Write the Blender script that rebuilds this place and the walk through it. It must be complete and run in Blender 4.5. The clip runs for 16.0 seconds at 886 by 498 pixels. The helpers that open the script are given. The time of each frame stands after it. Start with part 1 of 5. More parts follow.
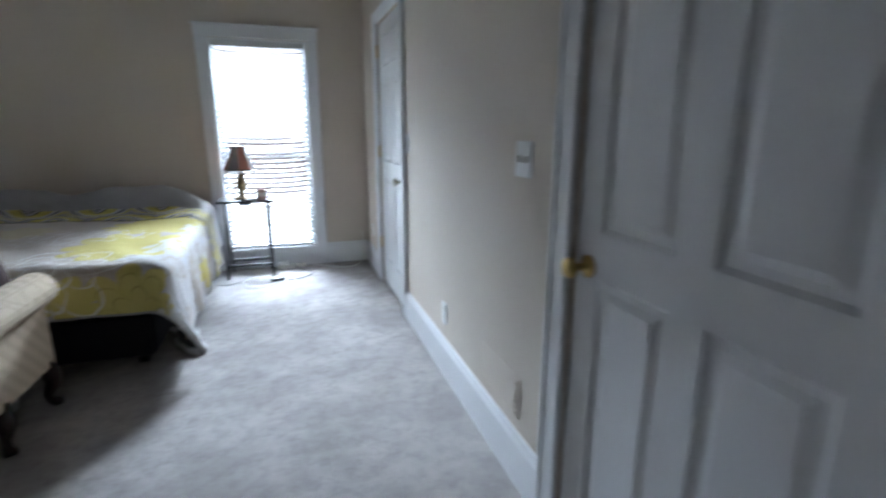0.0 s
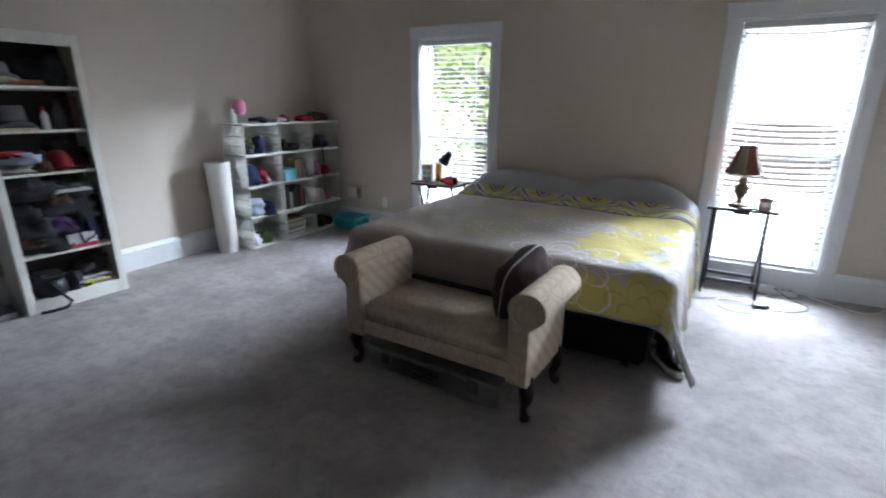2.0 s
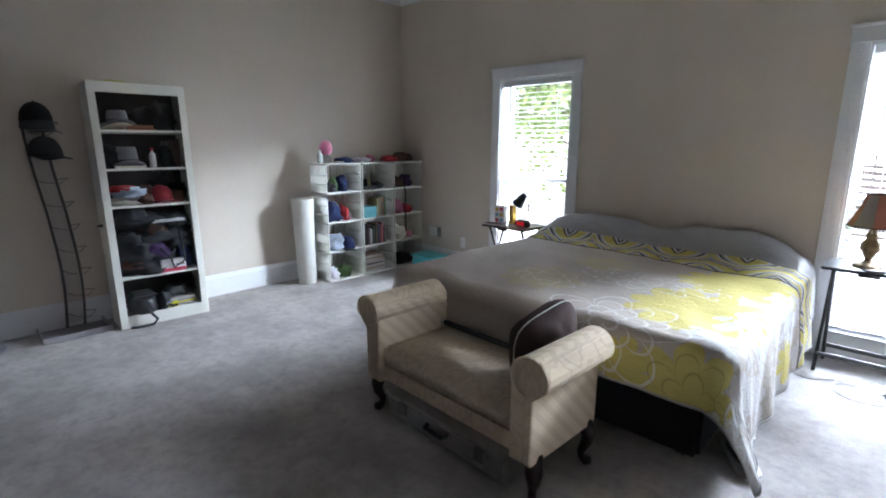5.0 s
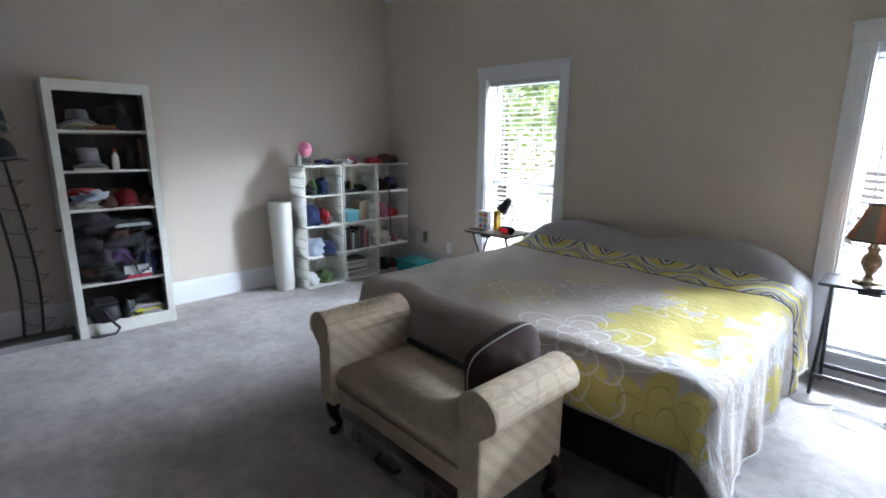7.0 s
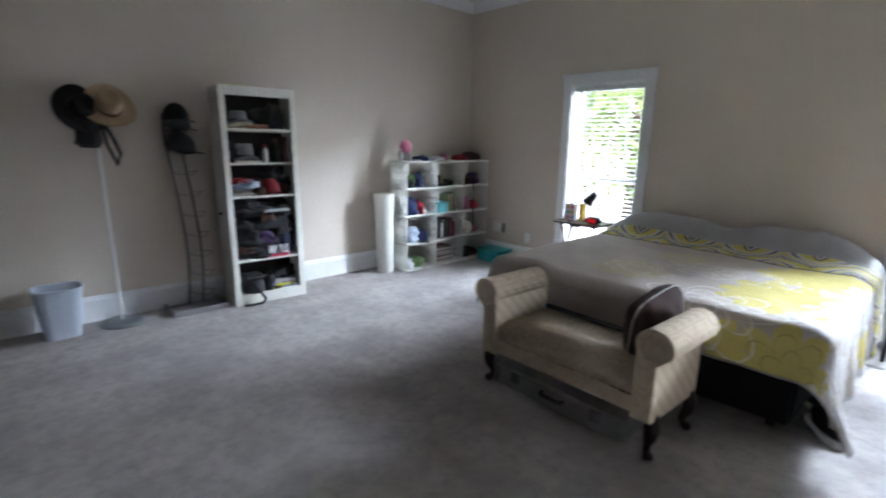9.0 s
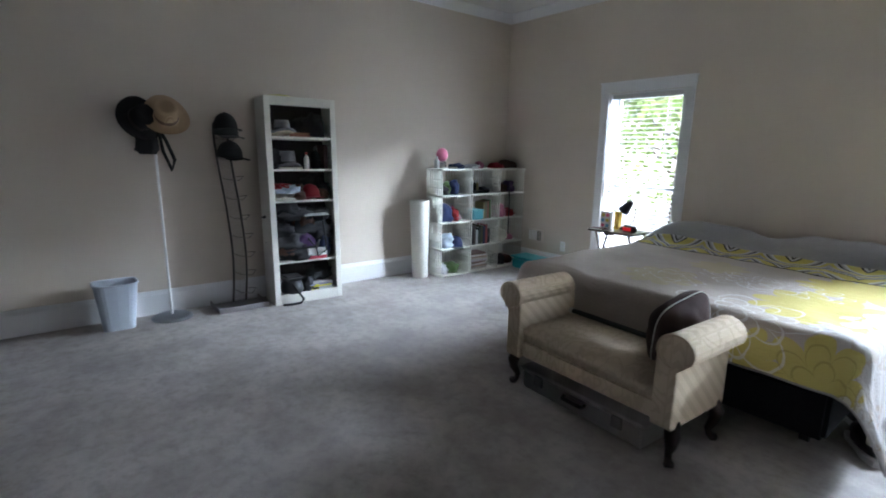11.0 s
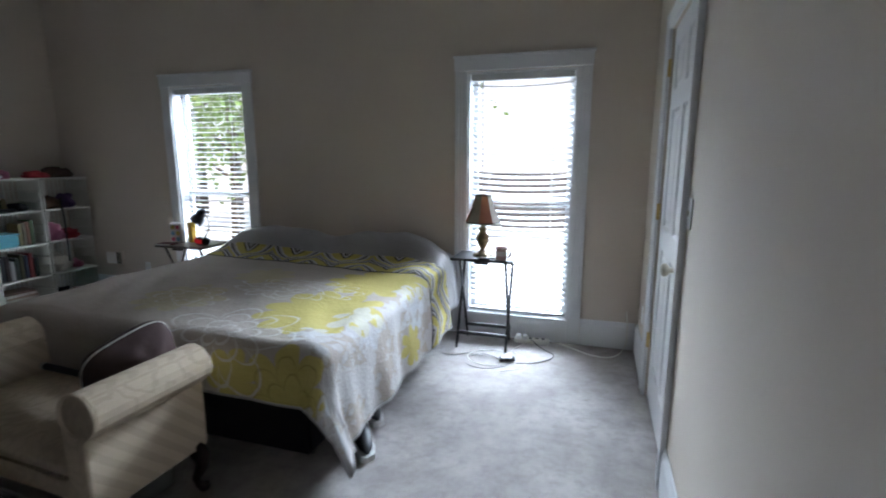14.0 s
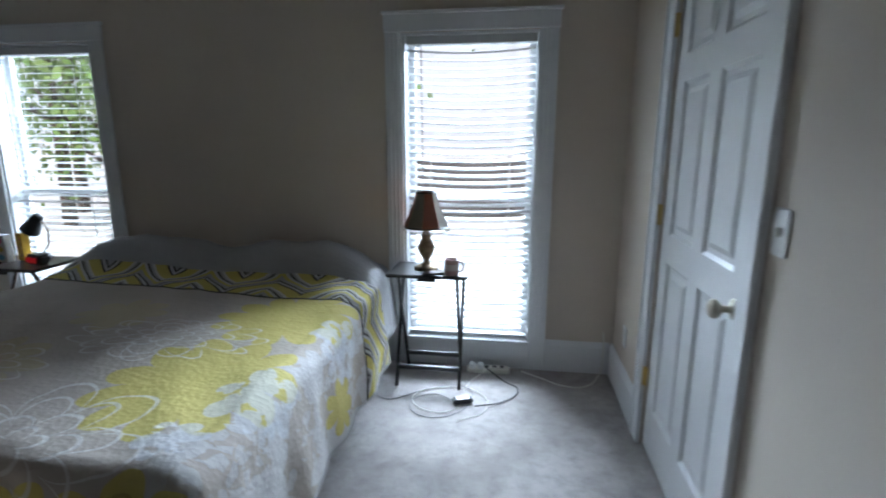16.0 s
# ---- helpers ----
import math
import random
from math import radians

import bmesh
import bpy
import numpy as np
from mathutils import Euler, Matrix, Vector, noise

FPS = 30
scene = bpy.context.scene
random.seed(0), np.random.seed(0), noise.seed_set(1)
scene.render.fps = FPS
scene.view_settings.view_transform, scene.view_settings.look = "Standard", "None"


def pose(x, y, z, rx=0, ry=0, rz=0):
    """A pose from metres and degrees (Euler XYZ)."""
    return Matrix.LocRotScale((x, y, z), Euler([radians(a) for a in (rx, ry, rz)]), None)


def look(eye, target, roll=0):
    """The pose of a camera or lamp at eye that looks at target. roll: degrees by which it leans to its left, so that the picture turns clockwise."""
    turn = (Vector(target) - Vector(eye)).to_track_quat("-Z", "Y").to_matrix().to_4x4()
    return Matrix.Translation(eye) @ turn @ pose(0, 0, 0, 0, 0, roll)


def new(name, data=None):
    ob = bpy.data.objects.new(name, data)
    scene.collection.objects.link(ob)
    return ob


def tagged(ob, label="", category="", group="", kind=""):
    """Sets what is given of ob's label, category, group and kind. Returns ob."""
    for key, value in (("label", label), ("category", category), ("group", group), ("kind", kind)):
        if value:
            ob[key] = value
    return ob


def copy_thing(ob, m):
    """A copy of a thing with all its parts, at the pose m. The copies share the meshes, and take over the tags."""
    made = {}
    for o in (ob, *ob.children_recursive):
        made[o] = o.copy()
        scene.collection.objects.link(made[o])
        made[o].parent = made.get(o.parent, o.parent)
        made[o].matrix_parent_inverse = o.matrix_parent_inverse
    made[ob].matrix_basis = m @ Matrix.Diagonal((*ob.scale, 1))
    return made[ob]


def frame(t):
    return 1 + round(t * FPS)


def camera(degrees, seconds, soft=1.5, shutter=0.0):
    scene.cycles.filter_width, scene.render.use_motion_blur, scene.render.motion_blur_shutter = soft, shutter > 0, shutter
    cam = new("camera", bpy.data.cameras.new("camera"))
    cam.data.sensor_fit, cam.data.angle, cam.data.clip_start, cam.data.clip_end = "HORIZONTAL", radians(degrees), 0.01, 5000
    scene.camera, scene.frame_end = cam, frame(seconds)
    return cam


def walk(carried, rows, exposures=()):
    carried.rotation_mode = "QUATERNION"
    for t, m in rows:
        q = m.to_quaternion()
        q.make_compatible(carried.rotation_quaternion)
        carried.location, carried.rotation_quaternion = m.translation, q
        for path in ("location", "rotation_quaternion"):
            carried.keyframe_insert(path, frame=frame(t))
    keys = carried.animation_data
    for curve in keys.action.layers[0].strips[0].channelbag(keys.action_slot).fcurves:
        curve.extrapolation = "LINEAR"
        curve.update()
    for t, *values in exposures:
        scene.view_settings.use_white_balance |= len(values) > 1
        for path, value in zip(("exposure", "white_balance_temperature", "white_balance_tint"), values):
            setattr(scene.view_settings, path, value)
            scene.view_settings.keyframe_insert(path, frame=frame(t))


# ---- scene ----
cam = camera(84.0, 16.0, 1.9, 0.5)
PATH = [
    (0, (0.955, 1.267, 1.280), (1.545, 3.117, 0.800), 0.17),
    (0.5, (0.835, 1.503, 1.300), (1.006, 3.412, 0.729), 0.34),
    (1, (0.666, 1.561, 1.365), (0.362, 3.448, 0.776), 0.36),
    (1.5, (0.493, 1.551, 1.393), (-0.171, 3.345, 0.808), 0.65),
    (2, (0.453, 1.542, 1.406), (-0.489, 3.211, 0.834), 0.51),
    (2.5, (0.510, 1.584, 1.414), (-0.588, 3.171, 0.888), 0.43),
    (3, (0.603, 1.595, 1.423), (-0.611, 3.114, 0.951), 0.34),
    (3.5, (0.667, 1.620, 1.411), (-0.634, 3.073, 0.966), 0.46),
    (4, (0.735, 1.683, 1.399), (-0.596, 3.113, 0.972), 0.41),
    (6.5, (0.743, 2.283, 1.407), (-0.622, 3.681, 0.981), 0.43),
    (7, (0.751, 2.261, 1.424), (-0.616, 3.657, 1.001), 0.58),
    (7.5, (0.683, 2.101, 1.405), (-0.682, 3.500, 0.985), 0.79),
    (8, (0.725, 1.896, 1.405), (-0.639, 3.296, 0.983), 0.83),
    (8.5, (0.745, 1.637, 1.410), (-0.618, 3.038, 0.987), 0.82),
    (9, (0.624, 1.342, 1.413), (-0.790, 2.690, 0.985), 1.13),
    (9.2, (0.575, 1.230, 1.421), (-0.880, 2.533, 0.990), 1.15),
    (11.3, (0.826, 1.441, 1.385), (-0.711, 2.663, 0.994), 1.12),
    (11.5, (0.884, 1.508, 1.398), (-0.534, 2.865, 1.013), 0.43),
    (12, (0.990, 1.607, 1.387), (-0.117, 3.235, 1.035), 0.59),
    (12.5, (1.064, 1.699, 1.369), (0.158, 3.448, 1.024), 0.54),
    (13, (1.115, 1.903, 1.354), (0.349, 3.717, 1.004), 0.42),
    (13.5, (1.217, 2.138, 1.352), (0.540, 3.986, 0.995), 0.28),
    (14, (1.370, 2.341, 1.379), (0.783, 4.218, 1.016), 0.05),
    (14.5, (1.452, 2.512, 1.374), (0.972, 4.417, 0.996), 0.09),
    (15, (1.415, 2.741, 1.382), (1.115, 4.680, 0.994), 0.29),
    (15.5, (1.261, 2.955, 1.378), (1.087, 4.906, 0.972), 0.24),
    (16, (1.070, 3.086, 1.381), (0.797, 5.023, 0.965), 0.13),
]
walk(cam, [(t, look(eye, target, roll)) for t, eye, target, roll in PATH], [
    (0, 1.1, 6200, 17), (.5, .75, 6300, 17), (1, .6, 6300, 17), (2, 1.25, 6450, 20), (3.5, 1.65, 6450, 20), (7, 1.55, 6450, 20), (9, 1.7, 6450, 20), (11.5, 1.6, 6350, 18), (12.5, 1.15, 6350, 18),
    (14.5, .6, 6400, 18), (16, .3, 6150, 15)])

# ---- light ----
world = bpy.data.worlds.new("sky")
scene.world = world
world.use_nodes = True
wn = world.node_tree.nodes
sky = wn.new("ShaderNodeTexSky")
sky.sky_type, sky.sun_disc = 'NISHITA', False
sky.dust_density = 2.0
sky.sun_elevation, sky.sun_rotation = radians(52), radians(200)
wn["Background"].inputs["Strength"].default_value = 0.12
world.node_tree.links.new(sky.outputs[0], wn["Background"].inputs[0])
sun = new("sun", bpy.data.lights.new("sun", 'SUN'))
sun.data.energy, sun.data.angle, sun.data.color = 5.0, radians(0.5), (1, .96, .9)
sun.matrix_world = look((-3, -8, 14), (0, 0, 0))

# the window wall, the west wall and what stands along them share one frame
WF = pose(.805, 6.015, 0)
BF = pose(-.675, 3.42, 0, 0, 0, -2.5)


def W(x, y, z, rx=0, ry=0, rz=0):
    return WF @ pose(x, y, z, rx, ry, rz)


# added unseen area lamp: the north sky's light over the garden, through two windows
sk = new("added_sky_lamp", bpy.data.lights.new("added_sky_lamp", 'AREA'))
sk.data.shape, sk.data.size, sk.data.size_y = 'RECTANGLE', 5.4, 2.0
sk.data.energy, sk.data.color = 2700, (.68, .86, 1.0)
sk.matrix_world = look((.9, 11.0, 4.15), (-.65, 5.6, .9))


# ---- materials ----
class Mat:
    """A node material with short ways to add nodes."""

    def __init__(self, name, rough=.6, metal=0.0, spec=.4):
        self.m = bpy.data.materials.new(name)
        self.m.use_nodes = True
        self.t = self.m.node_tree
        self.b = self.t.nodes["Principled BSDF"]
        self.b.inputs["Roughness"].default_value = rough
        self.b.inputs["Metallic"].default_value = metal
        self.b.inputs["Specular IOR Level"].default_value = spec

    def add(self, kind, **kw):
        n = self.t.nodes.new("ShaderNode" + kind)
        for k, v in kw.items():
            if k == "op":
                n.operation = v
            elif k == "blend":
                n.blend_type = v
        return n

    def put(self, sock, v):
        if isinstance(v, bpy.types.NodeSocket):
            self.t.links.new(v, sock)
        else:
            sock.default_value = v

    def math(self, op, a, b=0.0, c=0.0):
        n = self.add("Math", op=op)
        for i, v in enumerate((a, b, c)):
            self.put(n.inputs[i], v)
        return n.outputs[0]

    def mix(self, f, a, b, blend='MIX'):
        n = self.add("MixRGB", blend=blend)
        for i, v in enumerate((f, a, b)):
            self.put(n.inputs[i], (*v, 1) if isinstance(v, tuple) and len(v) == 3 else v)
        return n.outputs[0]

    def coord(self, which="Object"):
        return self.add("TexCoord").outputs[which]

    def noise(self, scale, detail=3, which="Object", stretch=None, rough=.55):
        n = self.add("TexNoise")
        n.inputs["Scale"].default_value, n.inputs["Detail"].default_value = scale, detail
        n.inputs["Roughness"].default_value = rough
        v = self.coord(which)
        if stretch:
            mp = self.add("Mapping")
            mp.inputs["Scale"].default_value = stretch
            self.t.links.new(v, mp.inputs[0])
            v = mp.outputs[0]
        self.t.links.new(v, n.inputs["Vector"])
        return n.outputs[0]

    def ramp(self, f, lo, hi):
        n = self.add("MapRange")
        for i, v in enumerate((f, lo, hi)):
            self.put(n.inputs[i], v)
        n.clamp = True
        return n.outputs[0]

    def color(self, c):
        self.put(self.b.inputs["Base Color"], (*c, 1) if isinstance(c, tuple) else c)
        return self

    def bump(self, h, strength=.3, dist=.01):
        n = self.add("Bump")
        n.inputs["Strength"].default_value, n.inputs["Distance"].default_value = strength, dist
        self.t.links.new(h, n.inputs["Height"])
        self.t.links.new(n.outputs[0], self.b.inputs["Normal"])
        return self


def plain(name, c, rough=.6, metal=0.0, scale=25, vary=.12, bump=.05, spec=.4):
    """A surface of one colour with slight blotches, grain and relief."""
    k = Mat(name, rough, metal, spec)
    a, b = k.noise(scale, 4), k.noise(scale * .13, 2)
    d = tuple(v * (1 - vary) for v in c)
    l = tuple(min(1, v * (1 + vary)) for v in c)
    k.color(k.mix(k.math('ADD', k.math('MULTIPLY', a, .5), k.math('MULTIPLY', b, .5)), d, l))
    if bump:
        k.bump(a, bump, .004)
    return k.m


def random_tint(name, colors, rough=.8):
    """Cloth or paper whose colour differs from piece to piece."""
    k = Mat(name, rough, 0, .2)
    r = k.add("ObjectInfo").outputs["Random"]
    ra = k.add("ValToRGB")
    ra.color_ramp.interpolation = 'CONSTANT'
    els = ra.color_ramp.elements
    while len(els) < len(colors):
        els.new(.5)
    for i, c in enumerate(colors):
        els[i].position, els[i].color = i / len(colors), (*c, 1)
    k.t.links.new(r, ra.inputs[0])
    n = k.noise(30, 4)
    k.color(k.mix(k.math('MULTIPLY', k.ramp(n, .4, .8), .35), ra.outputs[0], (.1, .1, .11)))
    k.bump(n, .3, .01)
    return k.m


k = Mat("wall_paint", .75, 0, .25)
g1, g2 = k.noise(1.2, 3), k.noise(160, 3)
k.color(k.mix(g1, (.59, .515, .435), (.645, .57, .485)))
k.bump(g2, .12, .002)
WALL = k.m
k = Mat("ceiling_paint", .85, 0, .2)
k.color(k.mix(k.noise(2, 3), (.66, .65, .62), (.72, .71, .68))).bump(k.noise(90, 4), .3, .004)
CEIL = k.m
k = Mat("white_trim_paint", .35, 0, .45)
k.color(k.mix(k.noise(5, 4), (.72, .73, .74), (.80, .80, .80))).bump(k.noise(40, 3, stretch=(1, 1, .2)), .05, .002)
TRIM = k.m
k = Mat("grey_carpet", .95, 0, .1)
c1, c2, c3 = k.noise(2.6, 4, rough=.65), k.noise(14, 4, rough=.7), k.noise(260, 2)
cm = k.mix(k.ramp(c1, .38, .62), (.33, .298, .28), (.48, .44, .415))
cm = k.mix(k.math('MULTIPLY', k.ramp(c2, .45, .72), .6), cm, (.21, .185, .17))
cm = k.mix(k.math('MULTIPLY', k.ramp(c3, .3, .8), .4), cm, (.53, .50, .48))
hh = k.math('ADD', k.math('MULTIPLY', c3, .6), k.math('ADD', k.math('MULTIPLY', c2, .9), k.math('MULTIPLY', c1, .6)))
k.color(cm).bump(hh, .55, .02)
CARPET = k.m
BRASS = plain("brass", (.62, .45, .18), .3, 1.0, 30, .2, .03)
NICKEL = plain("aged_nickel", (.50, .46, .38), .32, 1.0, 30, .15, .03)
BLACKM = plain("black_painted_metal", (.015, .014, .014), .4, 0, 30, .3, .04)
BLACKP = plain("black_plastic", (.02, .02, .022), .45, 0, 30, .3, .04)
DARKCLOTH = plain("black_box_spring_cloth", (.012, .012, .014), .9, 0, 60, .3, .1, .1)
WHITEP = plain("white_plastic", (.78, .78, .77), .4, 0, 20, .05, .02)
CREAMP = plain("cream_white_resin", (.74, .73, .66), .5, 0, 20, .08, .03)
BLIND = plain("white_blind_slat", (.62, .62, .61), .45, 0, 12, .05, .02)
nt = BLIND.node_tree
tl, ms = nt.nodes.new("ShaderNodeBsdfTranslucent"), nt.nodes.new("ShaderNodeMixShader")
tl.inputs["Color"].default_value = (.8, .8, .78, 1)
ms.inputs[0].default_value = .10
nt.links.new(nt.nodes["Principled BSDF"].outputs[0], ms.inputs[1])
nt.links.new(tl.outputs[0], ms.inputs[2])
nt.links.new(ms.outputs[0], nt.nodes["Material Output"].inputs[0])
k = Mat("slate_grey_satin_sheet", .55, 0, .3)
k.color(k.mix(k.noise(4, 3), (.32, .31, .31), (.40, .39, .39))).bump(k.noise(5, 5, stretch=(1, 2.5, 1)), .5, .03)
GREYSHEET = k.m
k = Mat("wood_top", .35)
wv = k.noise(6, 5, stretch=(1, 9, 1))
k.color(k.mix(wv, (.02, .012, .008), (.07, .04, .025))).bump(wv, .06, .002)
DARKWOOD = k.m
k = Mat("glass_pane", .02)
k.b.inputs["Transmission Weight"].default_value = 1.0
k.b.inputs["IOR"].default_value = 1.45
k.color((1, 1, 1))
GLASS = k.m
k = Mat("clear_plastic", .25)
k.b.inputs["Transmission Weight"].default_value = .9
k.color(k.mix(k.noise(20), (.66, .66, .66), (.82, .82, .82)))
CLEAR = k.m
k = Mat("cloudy_case_plastic", .3)
k.b.inputs["Transmission Weight"].default_value = .82
k.color(k.mix(k.noise(20), (.55, .54, .53), (.7, .69, .68)))
CLOUDY = k.m


# ---- mesh helpers ----
def part(name, bm, material, parent=None, label="", smooth=False, m=None):
    me = bpy.data.meshes.new(name)
    if smooth:
        for f in bm.faces:
            f.smooth = True
    bm.to_mesh(me)
    bm.free()
    me.materials.append(material)
    ob = new(name, me)
    if parent:
        ob.parent = parent
    if m is not None:
        ob.matrix_basis = m
    if label:
        ob["label"] = label
    return ob


def thing(name, m, label, category, group="", kind=""):
    ob = new(name)
    ob.matrix_basis = m
    ob.empty_display_size = .05
    return tagged(ob, label, category, group, kind)


def box(bm, x0, y0, z0, x1, y1, z1, bev=0.0, seg=1, m=None):
    r = bmesh.ops.create_cube(bm, size=1)
    vs = r["verts"]
    for v in vs:
        v.co = Vector((x0 + (v.co.x + .5) * (x1 - x0), y0 + (v.co.y + .5) * (y1 - y0), z0 + (v.co.z + .5) * (z1 - z0)))
    if bev:
        es = list({e for v in vs for e in v.link_edges})
        out = bmesh.ops.bevel(bm, geom=es, offset=bev, segments=seg, affect='EDGES', clamp_overlap=True)
        vs = list({v for f in out["faces"] for v in f.verts} | {v for v in vs if v.is_valid})
    if m is not None:
        for v in vs:
            v.co = m @ v.co
    return vs


def B1(*a, **kw):
    bm = bmesh.new()
    box(bm, *a, **kw)
    return bm


def tube(bm, pts, r, n=8, cap=True):
    """A round bar along points; r a number or one radius a point."""
    pts = [Vector(p) for p in pts]
    rs = r if isinstance(r, (list, tuple)) else [r] * len(pts)
    rings, up = [], None
    for i, p in enumerate(pts):
        d = (pts[min(i + 1, len(pts) - 1)] - pts[max(i - 1, 0)]).normalized()
        if up is None:
            up = d.orthogonal().normalized()
        else:
            up = (up - d * up.dot(d)).normalized()
        s = d.cross(up)
        rings.append([bm.verts.new(p + rs[i] * (math.cos(2 * math.pi * j / n) * up + math.sin(2 * math.pi * j / n) * s)) for j in range(n)])
    for a, b in zip(rings, rings[1:]):
        for j in range(n):
            bm.faces.new((a[j], a[(j + 1) % n], b[(j + 1) % n], b[j]))
    if cap:
        bm.faces.new(rings[0][::-1])
        bm.faces.new(rings[-1])
    return bm


def T1(pts, r, n=8):
    return tube(bmesh.new(), pts, r, n)


def lathe(profile, n=24, bm=None, sx=1.0, sy=1.0):
    bm = bm or bmesh.new()
    rings = []
    for r, z in profile:
        rings.append([bm.verts.new((max(r, 1e-4) * sx * math.cos(2 * math.pi * j / n), max(r, 1e-4) * sy * math.sin(2 * math.pi * j / n), z)) for j in range(n)])
    for a, b in zip(rings, rings[1:]):
        for j in range(n):
            bm.faces.new((a[j], a[(j + 1) % n], b[(j + 1) % n], b[j]))
    bm.faces.new(rings[0][::-1])
    bm.faces.new(rings[-1])
    return bm


def prism(bm, pts, z0, z1):
    a = [bm.verts.new((x, y, z0)) for x, y in pts]
    b = [bm.verts.new((x, y, z1)) for x, y in pts]
    bm.faces.new(a[::-1])
    bm.faces.new(b)
    for i in range(len(pts)):
        j = (i + 1) % len(pts)
        bm.faces.new((a[i], a[j], b[j], b[i]))
    return bm


def grid(nu, nv, fn, bm=None):
    """A sheet of points fn(s, t), s and t from 0 to 1."""
    bm = bm or bmesh.new()
    vs = [[bm.verts.new(fn(i / nu, j / nv)) for j in range(nv + 1)] for i in range(nu + 1)]
    for i in range(nu):
        for j in range(nv):
            bm.faces.new((vs[i][j], vs[i + 1][j], vs[i + 1][j + 1], vs[i][j + 1]))
    return bm


def lump(sx, sy, sz, amp=.25, freq=2.2, seed=0, flat=True, sub=3):
    """A soft heap of cloth or a bag: an uneven rounded body that stands on z = 0."""
    bm = bmesh.new()
    bmesh.ops.create_icosphere(bm, subdivisions=sub, radius=1)
    for v in bm.verts:
        k = 1 + amp * noise.noise(v.co * freq + Vector((seed * 3.7, seed * 1.3, seed)))
        v.co = Vector((v.co.x * sx * k, v.co.y * sy * k, v.co.z * sz * k))
        if flat:
            v.co.z = max(v.co.z, -sz * .55) + sz * .55
    return bm


# ---- the room ----
HI = 3.02
XL = -4.635


def wpt(x, y):
    p = WF @ Vector((x, y, 0))
    return (p.x, p.y)


def structure(name, bm, mat, label, category, m=None):
    return tagged(part(name, bm, mat, m=m), label, category, kind="structure")


# south wall is unseen; set far back to weaken light bounced off it
SOUTH = -3.2
outline = [wpt(XL - .2, .25), wpt(1.14, .25), (1.945, SOUTH - .2), (-4.03, SOUTH - .2)]
structure("floor", prism(bmesh.new(), outline, -.12, 0), CARPET, "pale grey cut-pile carpet with trodden marks", "floor")
structure("ceiling", prism(bmesh.new(), outline, HI, HI + .12), CEIL, "flat off-white painted ceiling", "ceiling")
WC = (-2.77, .003)
HW = .39
ZB, ZT = .17, 2.0
bm = bmesh.new()
xs = [XL - .16, WC[0] - HW, WC[0] + HW, WC[1] - HW, WC[1] + HW, 1.055]
for i in range(5):
    if i in (1, 3):
        box(bm, xs[i], 0, 0, xs[i + 1], .16, ZB)
        box(bm, xs[i], 0, ZT, xs[i + 1], .16, HI)
    else:
        box(bm, xs[i], 0, 0, xs[i + 1], .16, HI)
structure("wall_north", bm, WALL, "warm beige painted wall with two tall windows", "wall", WF)
structure("wall_west", B1(XL - .16, SOUTH - 6.015, 0, XL, 0, HI), WALL, "warm beige painted wall behind the shelves", "wall", WF)
structure("wall_south", B1(-3.99, SOUTH - .16, 0, 1.86, SOUTH, HI), WALL, "plain beige painted wall, unseen, set far back to lessen bounced light", "wall")
D1, D2, DH = (1.60, 2.42), (4.47, 5.285), 2.04
bm = bmesh.new()
ys = [SOUTH, D1[0], D1[1], D2[0], D2[1], 6.015]
for i in range(5):
    box(bm, 1.7, ys[i], DH if i in (1, 3) else 0, 1.86, ys[i + 1], HI)
structure("wall_east", bm, WALL, "warm beige painted wall with two white doors", "wall")
BASE = [(0, 0), (.018, 0), (.018, .165), (.012, .18), (.006, .20), (0, .20)]


def baseboard(p, q, name="baseboard"):
    """A tall white board along the foot of a wall, from p to q; the room is on its left."""
    p, q = Vector((*p, 0)), Vector((*q, 0))
    d = (q - p).normalized()
    nrm = Vector((-d.y, d.x, 0))
    bm = bmesh.new()
    a = [bm.verts.new(p + nrm * u + Vector((0, 0, z))) for u, z in BASE]
    b = [bm.verts.new(q + nrm * u + Vector((0, 0, z))) for u, z in BASE]
    bm.faces.new(a)
    bm.faces.new(b[::-1])
    for i in range(len(BASE)):
        j = (i + 1) % len(BASE)
        bm.faces.new((a[j], a[i], b[i], b[j]))
    return structure(name, bm, TRIM, "tall white painted baseboard", "baseboard")


CROWN = [(0, 0), (0, -.095), (.012, -.095), (.02, -.08), (.05, -.045), (.072, -.02), (.085, -.012), (.085, 0)]


def crown(p, q):
    """A moulding along the top of a wall, from p to q; the room is on its left."""
    p, q = Vector((*p, HI)), Vector((*q, HI))
    d = (q - p).normalized()
    nrm = Vector((-d.y, d.x, 0))
    bm = bmesh.new()
    a = [bm.verts.new(p + nrm * u + d * u + Vector((0, 0, z))) for u, z in CROWN]
    b = [bm.verts.new(q + nrm * u - d * u + Vector((0, 0, z))) for u, z in CROWN]
    bm.faces.new(a[::-1])
    bm.faces.new(b)
    for i in range(len(CROWN)):
        j = (i + 1) % len(CROWN)
        bm.faces.new((a[i], a[j], b[j], b[i]))
    bmesh.ops.recalc_face_normals(bm, faces=bm.faces)
    return structure("trim", bm, TRIM, "white painted crown moulding under the ceiling", "trim")


